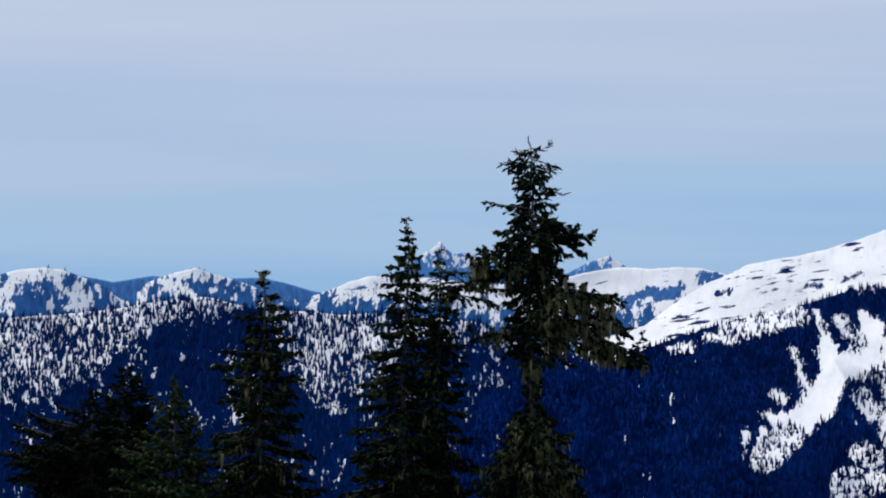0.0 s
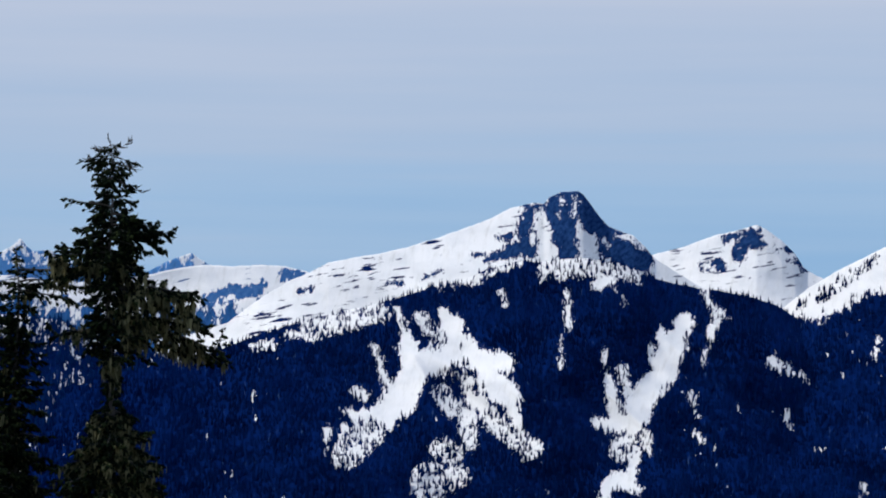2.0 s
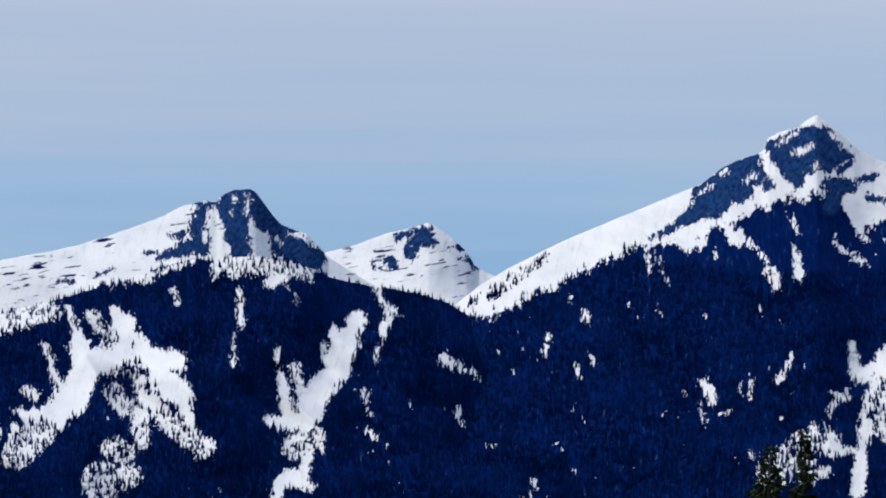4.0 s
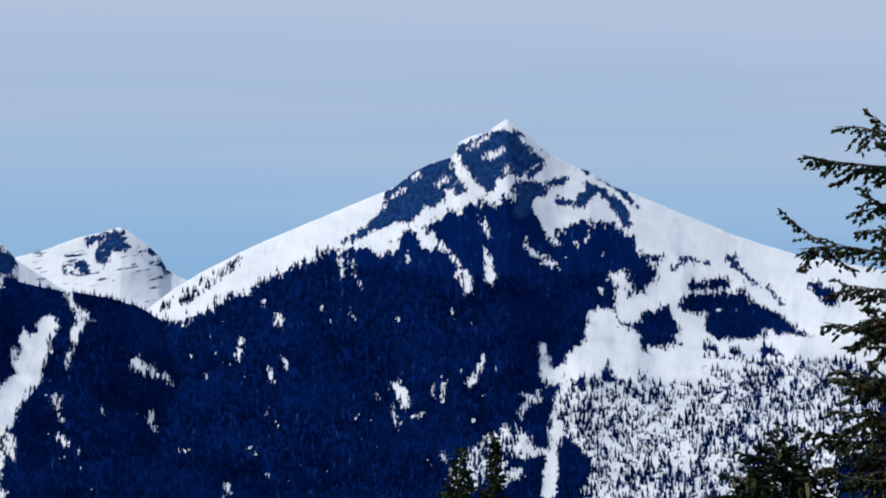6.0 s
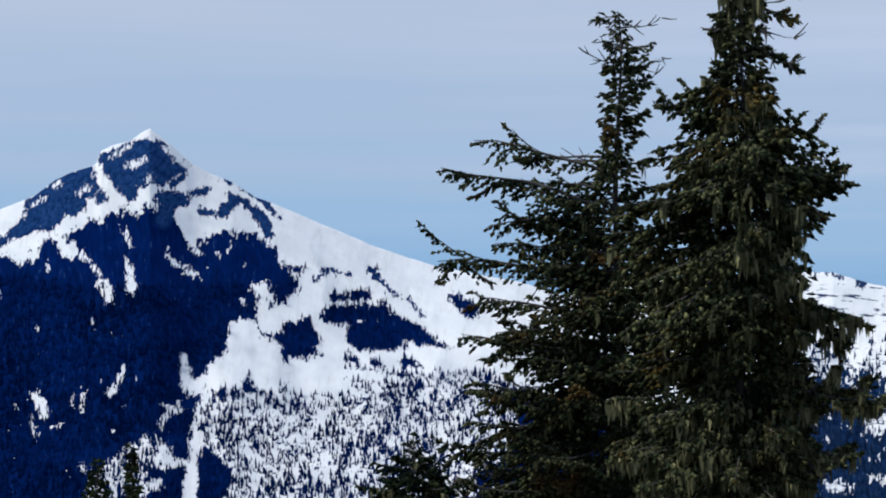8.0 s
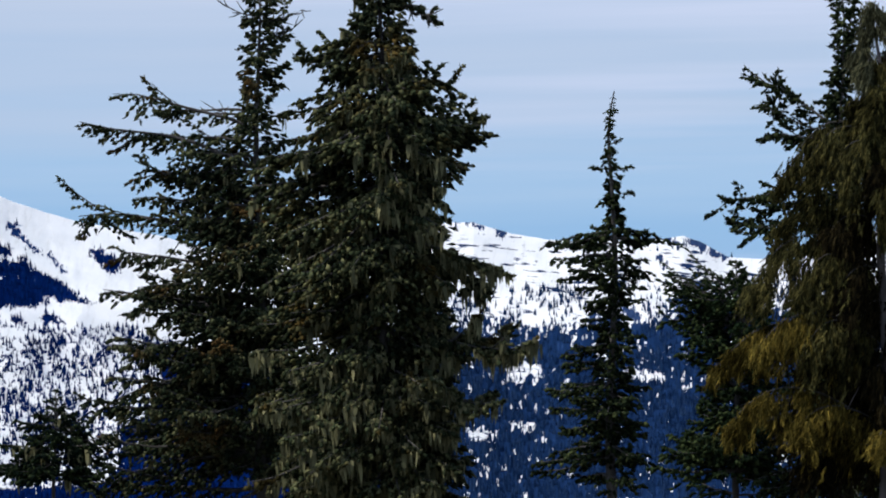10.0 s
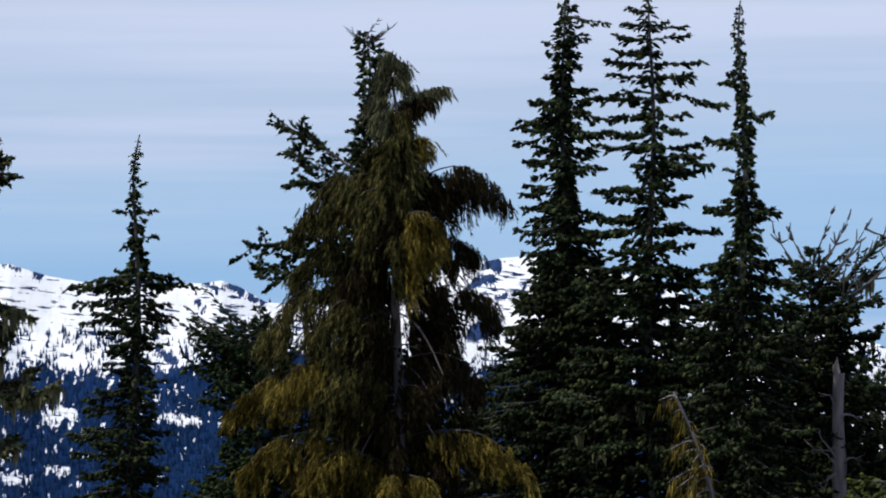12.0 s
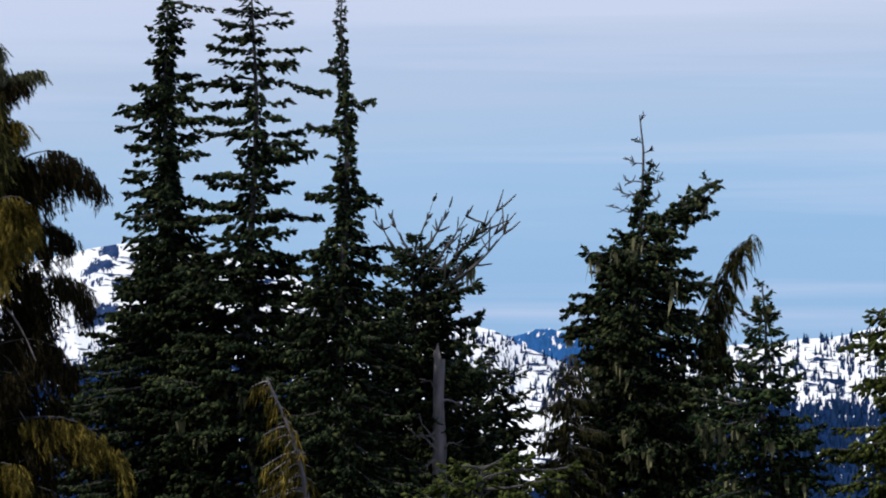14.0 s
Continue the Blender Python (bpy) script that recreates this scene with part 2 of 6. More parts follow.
mat_bark = bark_material("dark_bark", (0.022, 0.020, 0.019), (0.075, 0.068, 0.064))
mat_grey_wood = bark_material("weathered_grey_wood", (0.04, 0.034, 0.035), (0.26, 0.22, 0.215), 7.0)


# ---------------------------------------------------------------- noise and meshes
LATTICE = np.random.RandomState(5).rand(256, 256)


def value_noise(x, y):
    xi, yi = np.floor(x).astype(int), np.floor(y).astype(int)
    fx, fy = x - xi, y - yi
    fx, fy = fx * fx * (3 - 2 * fx), fy * fy * (3 - 2 * fy)
    a, b = LATTICE[xi % 256, yi % 256], LATTICE[(xi + 1) % 256, yi % 256]
    c, d = LATTICE[xi % 256, (yi + 1) % 256], LATTICE[(xi + 1) % 256, (yi + 1) % 256]
    return (a + (b - a) * fx) * (1 - fy) + (c + (d - c) * fx) * fy


def fbm(x, y, octaves=4, gain=0.5):
    """Fractal noise about 0, within about -0.5 to 0.5."""
    total, amp, norm = 0, 1.0, 0.0
    for k in range(octaves):
        total = total + amp * (value_noise(x * 2 ** k + 17.3 * k, y * 2 ** k + 9.1 * k) - 0.5)
        norm += amp
        amp *= gain
    return total / norm


def mesh_from(name, verts, faces, mat, smooth=False):
    """A mesh from arrays of corners and of triangles or quads."""
    verts, faces = np.asarray(verts, dtype=np.float32), np.asarray(faces, dtype=np.int32)
    me = bpy.data.meshes.new(name)
    k = faces.shape[1]
    me.vertices.add(len(verts)), me.loops.add(faces.size), me.polygons.add(len(faces))
    me.vertices.foreach_set("co", verts.ravel())
    me.loops.foreach_set("vertex_index", faces.ravel())
    me.polygons.foreach_set("loop_start", np.arange(0, faces.size, k, dtype=np.int32))
    me.polygons.foreach_set("use_smooth", np.full(len(faces), smooth))
    me.update(calc_edges=True)
    me.materials.append(mat)
    return me


def grid_faces(rows, cols):
    i = np.arange(rows * cols).reshape(rows, cols)
    return np.stack([i[:-1, :-1], i[:-1, 1:], i[1:, 1:], i[1:, :-1]], -1).reshape(-1, 4)


def polar(az, el, r):
    """Places at bearing az, height angle el (degrees) and level distance r from the lookout."""
    a = np.radians(az)
    return np.stack([r * np.sin(a), r * np.cos(a), EYE + r * np.tan(np.radians(el))], -1)


# ---------------------------------------------------------------- ground
GROUND = ((0, 0.0), (6, -0.3), (12, -1.6), (25, -5.2), (50, -11.5), (100, -26.0), (300, -90.0), (800, -240.0), (1300, -300.0), (4990, -300.0))


def ground_z(x, y):
    r = math.hypot(x, y)
    return float(np.interp(r, [g[0] for g in GROUND], [g[1] for g in GROUND])) + 0.5 * float(fbm(np.array(x / 9 + 40), np.array(y / 9 + 40))) * min(1, r / 8)


def build_ground():
    az = np.linspace(-180, 180, 361)
    rs = np.array([0.0, 1, 2, 3, 4.5, 6, 8, 10, 12, 15, 18, 22, 26, 30, 35, 40, 46, 52, 60, 70, 85, 100, 130, 170, 230, 300, 400, 550, 800, 1050, 1300, 1700, 2300, 3000, 4000, 4990])
    A, R = np.meshgrid(az, rs)
    x, y = R * np.sin(np.radians(A)), R * np.cos(np.radians(A))
    z = np.interp(R, [g[0] for g in GROUND], [g[1] for g in GROUND]) + 0.5 * fbm(x / 9 + 40, y / 9 + 40) * np.minimum(1, R / 8) + fbm(x / 90, y / 90) * np.clip(R / 20 - 3, 0, 20)
    m, n, l, b = material("heath_and_old_snow")
    col = ramp_node(n, l, noise_node(n, l, 0.35, 6.0, 0.65), ((0.35, (0.022, 0.030, 0.016)), (0.5, (0.06, 0.05, 0.03)), (0.66, (0.05, 0.055, 0.03)), (0.72, (0.75, 0.77, 0.80))))
    l.new(col, b.inputs["Base Color"])
    b.inputs["Roughness"].default_value = 0.9
    ob = new("ground", mesh_from("ground", np.stack([x, y, z], -1).reshape(-1, 3), grid_faces(len(rs), len(az)), m, True))
    return tagged(ob, "heath slope with patches of old snow falling away to the valley", "ground", kind="structure")


build_ground()


# ---------------------------------------------------------------- mountains
def stroke_field(A, E, strokes):
    """How far inside the nearest of the tapered strokes (az, el, half width, az, el, half width) a point lies, in degrees."""
    best = np.full(A.shape, -9.0)
    for a0, e0, w0, a1, e1, w1 in strokes:
        da, de = a1 - a0, e1 - e0
        s = np.clip(((A - a0) * da + (E - e0) * de) / max(da * da + de * de, 1e-6), 0, 1)
        best = np.maximum(best, w0 + (w1 - w0) * s - np.hypot(A - a0 - s * da, E - e0 - s * de))
    return best


class Mountain:
    """A mountain side seen from the lookout: crest line, snow line, snow gullies and bare rock, all by bearing and height angle."""

    def __init__(self, name, label, crest, foot_el, r_foot, r_crest, snow_line, snow=(), rock=(), mat=None, step=0.04, rise=0.05,
                 jag=0.03, relief=70.0, ragged=0.16, seed=0.0, specks=0.0, open_woods=(), woods=(), ledges=(), rock_wob=1.0, rock_snow=0.16, snow_bias=0.01):
        ca, ce = np.array([c[0] for c in crest]), np.array([c[1] for c in crest])
        self.az = np.arange(ca[0], ca[-1], step)
        top = np.interp(self.az, ca, ce) + jag * fbm(self.az * 6 + seed, self.az * 0 + seed, 5, 0.6)
        rows = int((ce.max() - foot_el) / rise)
        u = np.linspace(0, 1, rows)[:, None]
        A = np.repeat(self.az[None], rows, 0)
        E = foot_el + (top[None] - foot_el) * u
        self.top, self.foot = top, foot_el
        ridged = 0.5 - np.abs(fbm(A * 0.55 + 0.5 * E + seed, E * 0.5 + seed, 4, 0.42)) * 2
        hump = fbm(A * 0.35 + seed + 7, E * 0.3, 3)
        mid = np.clip(4 * u * (1.02 - u), 0, 1) ** 0.7
        span = r_crest - r_foot
        R = r_foot + span * u ** 0.85 - relief * (ridged * 1.3 + hump * 2.0) * mid
        self.A, self.E, self.R = A, E, R
        line = np.interp(A, [s[0] for s in snow_line], [s[1] for s in snow_line])
        wob = ragged * (fbm(A * 3.2 + seed, E * 2.0 + seed, 4, 0.6) * 1.6 + fbm(A * 14 + seed, E * 5, 3, 0.6) + 1.1 * fbm(A * 26 + seed, E * 9, 2, 0.6))
        mask = (E - line) * 0.8 + wob
        if len(snow):
            mask = np.maximum(mask, stroke_field(A + 0.08 * fbm(A * 4, E * 4 + seed, 3) + 0.06 * fbm(A * 13, E * 8 + seed, 3), E + 0.08 * fbm(A * 4 + 50, E * 4, 3) + 0.14 * fbm(A * 15 + 50, E * 5, 3), snow) + snow_bias + 0.45 * wob)
        if len(woods):
            mask = np.minimum(mask, 0.04 + 0.5 * wob - stroke_field(A + 0.1 * fbm(A * 5, E * 5 + seed, 3), E + 0.1 * fbm(A * 5 + 50, E * 5, 3), woods))
        self.solid = mask
        if specks:
            # small openings among the trees where snow shows, drawn out down the slope
            mask = np.maximum(mask, fbm(A * 15 + seed, E * 6 + 3, 3, 0.6) + 0.5 * fbm(A * 2 + seed, E * 2, 2) - specks)
        if len(open_woods):
            mask = np.maximum(mask, np.minimum(stroke_field(A, E, open_woods), 0.25 * (fbm(A * 6 + seed, E * 13, 4, 0.7) + 0.17)))
        bare = np.full(A.shape, -9.0)
        if len(rock):
            bare = stroke_field(A + 0.2 * rock_wob * fbm(A * 4 + 9, E * 4 + seed, 4), E + 0.2 * rock_wob * fbm(A * 4 + 31, E * 4, 4), rock)
            bare = bare + 0.02 + 0.1 * rock_wob * fbm(A * 9 + seed, E * 11, 3, 0.6)
            # snow lies on ledges across the rock
            ledge = fbm(A * 2.2 + E * 3.0 + seed, E * 7 - A * 3, 4, 0.6)
            mask = np.where(bare > -0.2, np.minimum(mask, np.maximum(-bare * 1.2 + 0.5 * wob, (ledge - rock_snow) * 0.9)), mask)
        if len(ledges):
            mask = np.maximum(mask, stroke_field(A, E, ledges) + 0.25 * wob)
        self.solid = np.where(bare > -0.2, np.minimum(mask, self.solid), self.solid)
        self.mask, self.bare = mask, bare
        P = polar(A, E, R)
        # the far side
        back = []
        for k, (dr, drop) in enumerate(((25, 0.03), (90, 0.2), (200, 0.6), (330, 1.0))):
            b = P[-1].copy()
            b[:, :2] *= ((R[-1] + dr) / R[-1])[:, None]
            b[:, 2] -= drop * 0.55 * (b[:, 2] - P[0][:, 2]) + dr * 0.1
            back.append(b)
        V = np.concatenate([P, np.array(back)], 0)
        n = V.shape[0]
        me = mesh_from(name, V.reshape(-1, 3), grid_faces(n, V.shape[1]), mat, True)
        flat = np.stack([np.repeat(self.az[None], n, 0), np.concatenate([E, np.repeat(E[-1:], n - rows, 0)]), np.zeros((n, len(self.az)))], -1)
        att = me.attributes.new("side", "FLOAT_VECTOR", "POINT")
        att.data.foreach_set("vector", flat.astype(np.float32).ravel())
        for key, field in (("snow", mask), ("rock", np.clip(0.5 + 8 * bare, 0, 1))):
            full = np.concatenate([field, np.repeat(field[-1:], n - rows, 0)], 0)
            att = me.attributes.new(key, "FLOAT", "POINT")
            att.data.foreach_set("value", full.astype(np.float32).ravel())
        self.ob = tagged(new(name, me), label, "mountain", kind="structure")
        self.rows, self.step = rows, step

    def at(self, az, el):
        """Distance, snow mask and rock at a bearing and height angle."""
        c = np.clip(((az - self.az[0]) / self.step).round().astype(int), 0, len(self.az) - 1)
        u = (el - self.foot) / (self.top[c] - self.foot)
        r = np.clip((u * (self.rows - 1)).round().astype(int), 0, self.rows - 1)
        return self.R[r, c], self.solid[r, c], self.bare[r, c], u


def forest(mountain, name, label, count, height, seed, sparse=(), mat=None, low=-4.3, limit=-0.03, thin=0.25, clear=(), open_at=0.0, edge=0.13):
    """Small conifers wherever the mountain side is wooded, and scattered ones in the sparse zones and along the edges."""
    rnd = np.random.RandomState(seed)
    az = rnd.uniform(mountain.az[0], mountain.az[-1], count)
    el = low + (mountain.top.max() - low) * rnd.rand(count)
    r, mask, bare, u = mountain.at(az, el)
    loose = stroke_field(az, el, sparse) if len(sparse) else np.full(count, -9.0)
    none = stroke_field(az, el, clear) if len(clear) else np.full(count, -9.0)
    clump = fbm(az * 5 + seed, el * 5, 3) * 0.16 + fbm(az * 16, el * 9 + seed, 2) * 0.1
    wooded = (mask + 0.8 * clump < limit) | ((mask < edge) & (rnd.rand(count) < 0.4 * (1 - mask / edge)) & (mask + 0.5 * clump < edge))
    standing = ((loose < 0) & wooded) | ((loose > 0) & (clump > open_at) & (rnd.rand(count) < thin))
    keep = (u < 1.0) & (bare < -0.06) & (none < 0) & standing
    az, el, r = az[keep], el[keep], r[keep]
    h = height * rnd.uniform(0.45, 1.15, len(az)) * (0.8 + 0.9 * (fbm(az * 2, el * 2) + 0.2))
    base = polar(az, el, r)
    base[:, 2] -= 0.08 * h
    verts, faces = [], []
    spin = rnd.uniform(0, 6.28, len(az))
    wide = h * rnd.uniform(0.13, 0.21, len(az))
    lean = rnd.normal(0, 0.02, (len(az), 2)) * h[:, None]
    ring = []
    for k in range(4):
        a = spin + k * 1.5708
        ring.append(np.stack([base[:, 0] + wide * np.cos(a), base[:, 1] + wide * np.sin(a), base[:, 2] + 0.12 * h * rnd.rand(len(az))], -1))
    tip = base + np.stack([lean[:, 0], lean[:, 1], h], -1)
    verts.append(np.stack(ring + [tip], 1).reshape(-1, 3))
    first = 5 * np.arange(len(az))[:, None]
    for k in range(4):
        faces.append(np.concatenate([first + k, first + (k + 1) % 4, first + 4], 1))
    ob = new(name, mesh_from(name, np.concatenate(verts), np.concatenate(faces), mat or mat_forest))
    return tagged(ob, label, "forest", kind="stuff")


# snow gullies, bare rock and thinly wooded snow, by bearing and height angle (degrees)
GULLY_SNOW = ((7.20, 0.13, 0.03, 7.36, -0.47, 0.10), (7.36, -0.47, 0.12, 7.52, -1.13, 0.26), (7.52, -1.13, 0.26, 7.25, -1.65, 0.31), (7.25, -1.65, 0.28, 6.82, -2.08, 0.24), (6.87, -2.05, 0.20, 6.33, -2.23, 0.10), (8.02, 0.11, 0.05, 8.23, -0.17, 0.22), (8.23, -0.17, 0.23, 8.25, -0.72, 0.22), (7.69, -0.93, 0.26, 8.23, -0.80, 0.22), (8.45, -0.50, 0.15, 8.67, -0.86, 0.24), (8.67, -0.88, 0.26, 9.23, -0.92, 0.22), (8.94, -1.22, 0.28, 9.32, -1.57, 0.26), (9.32, -1.57, 0.24, 9.50, -2.06, 0.12), (8.67, -1.57, 0.17, 9.01, -2.01, 0.16), (8.50, -1.40, 0.09, 8.67, -1.57, 0.13), (9.50, -2.06, 0.10, 9.62, -2.55, 0.07))
GULLY_EAST = ((12.71, -0.11, 0.14, 12.54, -0.49, 0.24), (12.27, -0.24, 0.04, 12.38, -0.62, 0.15), (12.43, -0.71, 0.26, 12.27, -1.15, 0.25), (12.16, -1.26, 0.24, 11.83, -1.69, 0.26), (12.05, -0.62, 0.07, 12.11, -0.95, 0.05), (11.83, -1.74, 0.26, 11.72, -2.10, 0.20), (11.39, -2.08, 0.20, 11.77, -2.08, 0.13), (11.23, -1.01, 0.05, 11.39, -1.82, 0.14), (11.02, -2.04, 0.08, 11.28, -2.08, 0.10), (11.18, -0.68, 0.03, 11.25, -1.03, 0.05), (11.93, -2.26, 0.10, 12.00, -2.58, 0.05), (11.78, -2.58, 0.07, 11.69, -3.10, 0.10), (11.47, -3.17, 0.20, 11.78, -3.32, 0.13), (11.28, -3.23, 0.13, 11.17, -3.56, 0.10))
GULLY_MORE = ((13.09, 0.47, 0.03, 13.31, 0.10, 0.07), (13.31, 0.08, 0.11, 13.60, -0.02, 0.02), (13.31, -0.08, 0.09, 13.20, -0.41, 0.08), (13.12, -0.63, 0.05, 13.09, -0.95, 0.04), (14.43, -0.85, 0.09, 14.62, -1.00, 0.05), (14.62, -1.00, 0.04, 14.99, -1.16, 0.02), (15.27, -1.50, 0.02, 15.33, -1.65, 0.04), (14.68, -1.83, 0.05, 14.72, -2.09, 0.03), (13.74, -1.76, 0.03, 13.75, -1.83, 0.02), (12.97, -2.26, 0.07, 13.02, -2.41, 0.04), (15.70, -1.11, 0.03, 15.81, -1.02, 0.02), (12.81, -1.47, 0.03, 12.98, -1.93, 0.03), (15.31, -2.51, 0.04, 15.32, -2.52, 0.04), (16.12, -3.27, 0.05, 16.13, -3.28, 0.05))
GULLY_CAP = ((10.09, 1.04, 0.05, 10.86, 1.04, 0.08), (10.85, 0.98, 0.13, 11.62, 0.86, 0.10), (11.62, 0.80, 0.05, 11.86, 0.67, 0.02), (10.33, 0.80, 0.09, 10.69, 0.89, 0.11), (11.07, 0.60, 0.09, 11.29, 0.71, 0.09), (10.44, 0.43, 0.03, 10.50, -0.14, 0.07), (10.33, -0.40, 0.03, 10.37, -0.92, 0.04), (9.16, 0.50, 0.05, 9.25, 0.17, 0.04), (9.94, 0.94, 0.04, 10.00, 0.72, 0.03), (11.51, 0.47, 0.03, 11.54, 0.25, 0.04), (8.02, 0.56, 0.04, 8.67, 0.72, 0.05), (4.01, -0.35, 0.04, 4.76, -0.19, 0.05), (5.09, -0.36, 0.05, 5.52, -0.41, 0.07), (4.39, -0.57, 0.05, 4.76, -0.59, 0.05), (8.67, 0.70, 0.04, 9.54, 1.02, 0.03))
GULLY_THIN = ((7.64, -0.06, 0.15, 8.03, -0.5, 0.13), (8.36, -1.04, 0.13, 8.69, -1.48, 0.11), (8.03, -1.48, 0.17, 8.25, -1.81, 0.17), (8.52, -1.8, 0.20, 8.58, -2.46, 0.15), (7.82, -3.22, 0.39, 8.37, -3.11, 0.22), (8.26, -2.67, 0.20, 8.04, -2.57, 0.22), (11.53, -2.56, 0.24, 11.96, -2.34, 0.15), (6.73, -2.24, 0.24, 6.19, -2.68, 0.28), (9.02, -2.02, 0.20, 9.78, -2.56, 0.22), (5.53, -0.29, 0.22, 6.94, 0.04, 0.13), (10.09, 0.93, 0.15, 11.73, 0.85, 0.15), (11.52, -1.03, 0.11, 11.63, -1.47, 0.09),)
PEAK_ROCK = ((20.73, 3.23, 0.12, 21.11, 3.37, 0.14), (21.22, 3.34, 0.24, 21.49, 3.48, 0.15), (21.66, 3.38, 0.22, 21.77, 3.16, 0.26), (21.11, 2.96, 0.27, 21.66, 3.07, 0.29), (20.89, 3.10, 0.22, 21.11, 2.74, 0.21), (21.17, 2.63, 0.13, 21.22, 2.54, 0.08), (21.77, 2.96, 0.22, 22.23, 3.10, 0.08), (22.20, 2.91, 0.05, 21.99, 2.77, 0.05), (20.40, 3.01, 0.10, 19.91, 2.68, 0.22), (19.91, 2.62, 0.26, 19.48, 2.29, 0.24), (20.35, 2.74, 0.22, 20.62, 2.50, 0.13), (20.13, 2.41, 0.22, 19.59, 2.06, 0.17), (19.48, 2.12, 0.20, 18.96, 1.77, 0.09), (19.05, 1.80, 0.08, 18.40, 1.46, 0.03))
PEAK_SNOW = ((24.83, 0.79, 0.24, 24.40, 0.35, 0.26), (24.09, 0.29, 0.22, 23.88, 0.11, 0.28), (23.63, 0.76, 0.10, 23.85, 0.57, 0.13), (23.81, 0.79, 0.10, 23.74, 0.28, 0.13), (23.37, 0.51, 0.07, 23.42, 0.39, 0.04), (23.42, -0.09, 0.31, 23.31, -0.74, 0.33), (23.11, -0.63, 0.20, 22.88, -0.88, 0.23), (22.22, -0.51, 0.03, 22.33, -1.10, 0.16), (22.39, -1.15, 0.16, 23.20, -0.98, 0.25), (23.75, -0.55, 0.37, 23.86, -0.96, 0.35), (24.29, -0.87, 0.28, 25.17, -0.74, 0.26), (24.51, -1.20, 0.35, 25.17, -1.19, 0.33), (25.06, -0.32, 0.13, 24.84, -0.43, 0.09), (25.49, -0.87, 0.15, 26.26, -1.01, 0.13), (25.17, -1.52, 0.13, 24.95, -1.63, 0.11), (24.29, 1.44, 0.20, 24.67, 0.90, 0.24))
PEAK_MORE = ((19.39, -1.30, 0.08, 19.57, -1.63, 0.12), (19.34, -1.69, 0.04, 19.40, -2.13, 0.03), (19.72, -1.91, 0.04, 19.89, -1.84, 0.03), (20.10, -1.30, 0.03, 20.15, -1.54, 0.02), (20.32, -1.28, 0.04, 20.28, -1.54, 0.03), (20.86, -1.30, 0.09, 20.97, -0.97, 0.05), (20.97, -0.97, 0.05, 21.14, -0.75, 0.04), (17.11, 0.04, 0.05, 17.16, -0.11, 0.05), (16.41, -0.42, 0.04, 16.36, -0.76, 0.04), (16.82, 0.38, 0.03, 16.89, 0.26, 0.02), (14.91, -1.09, 0.02, 15.05, -1.18, 0.02), (15.72, -1.11, 0.03, 15.73, -1.12, 0.03), (17.97, 0.15, 0.02, 17.98, 0.14, 0.02), (17.22, -0.76, 0.03, 17.28, -0.92, 0.03), (16.95, -0.98, 0.03, 17.01, -1.20, 0.03))
PEAK_FACE = ((19.81, 1.69, 0.09, 20.08, 1.43, 0.09), (20.08, 1.58, 0.05, 20.47, 1.21, 0.03), (20.47, 1.21, 0.03, 20.80, 0.77, 0.05), (20.64, 0.82, 0.07, 20.80, 0.56, 0.09), (19.59, 1.23, 0.02, 19.65, 1.10, 0.04), (18.29, 1.24, 0.03, 18.40, 0.82, 0.02), (18.53, 1.13, 0.03, 18.62, 0.82, 0.02), (21.14, 1.26, 0.05, 21.23, 0.78, 0.10), (21.88, 1.48, 0.03, 22.10, 1.22, 0.05), (22.10, 1.20, 0.04, 22.43, 1.04, 0.04), (22.48, 1.52, 0.03, 22.60, 1.66, 0.03), (22.87, 1.43, 0.02, 22.88, 1.42, 0.02), (21.06, 1.85, 0.02, 21.28, 1.49, 0.02), (22.37, 1.65, 0.08, 22.50, 1.44, 0.07), (19.38, 1.42, 0.10, 19.07, 1.33, 0.11), (18.67, 0.66, 0.03, 18.69, 0.64, 0.03))
PEAK_LEDGE = ((20.84, 3.28, 0.02, 21.18, 3.48, 0.03), (21.11, 3.11, 0.02, 21.22, 3.18, 0.02), (21.24, 3.12, 0.02, 21.46, 3.22, 0.03), (21.53, 2.79, 0.04, 21.58, 2.92, 0.03), (20.62, 2.96, 0.03, 20.74, 2.72, 0.07), (20.74, 2.72, 0.08, 20.96, 2.46, 0.10), (19.75, 2.71, 0.03, 19.84, 2.79, 0.05), (19.59, 2.50, 0.02, 19.26, 2.29, 0.02), (20.24, 2.56, 0.04, 20.36, 2.68, 0.05), (19.92, 2.01, 0.02, 19.97, 2.11, 0.02), (21.83, 3.49, 0.04, 22.10, 3.28, 0.05), (22.10, 3.26, 0.05, 22.49, 3.05, 0.08), (21.57, 3.79, 0.03, 21.71, 3.66, 0.02))
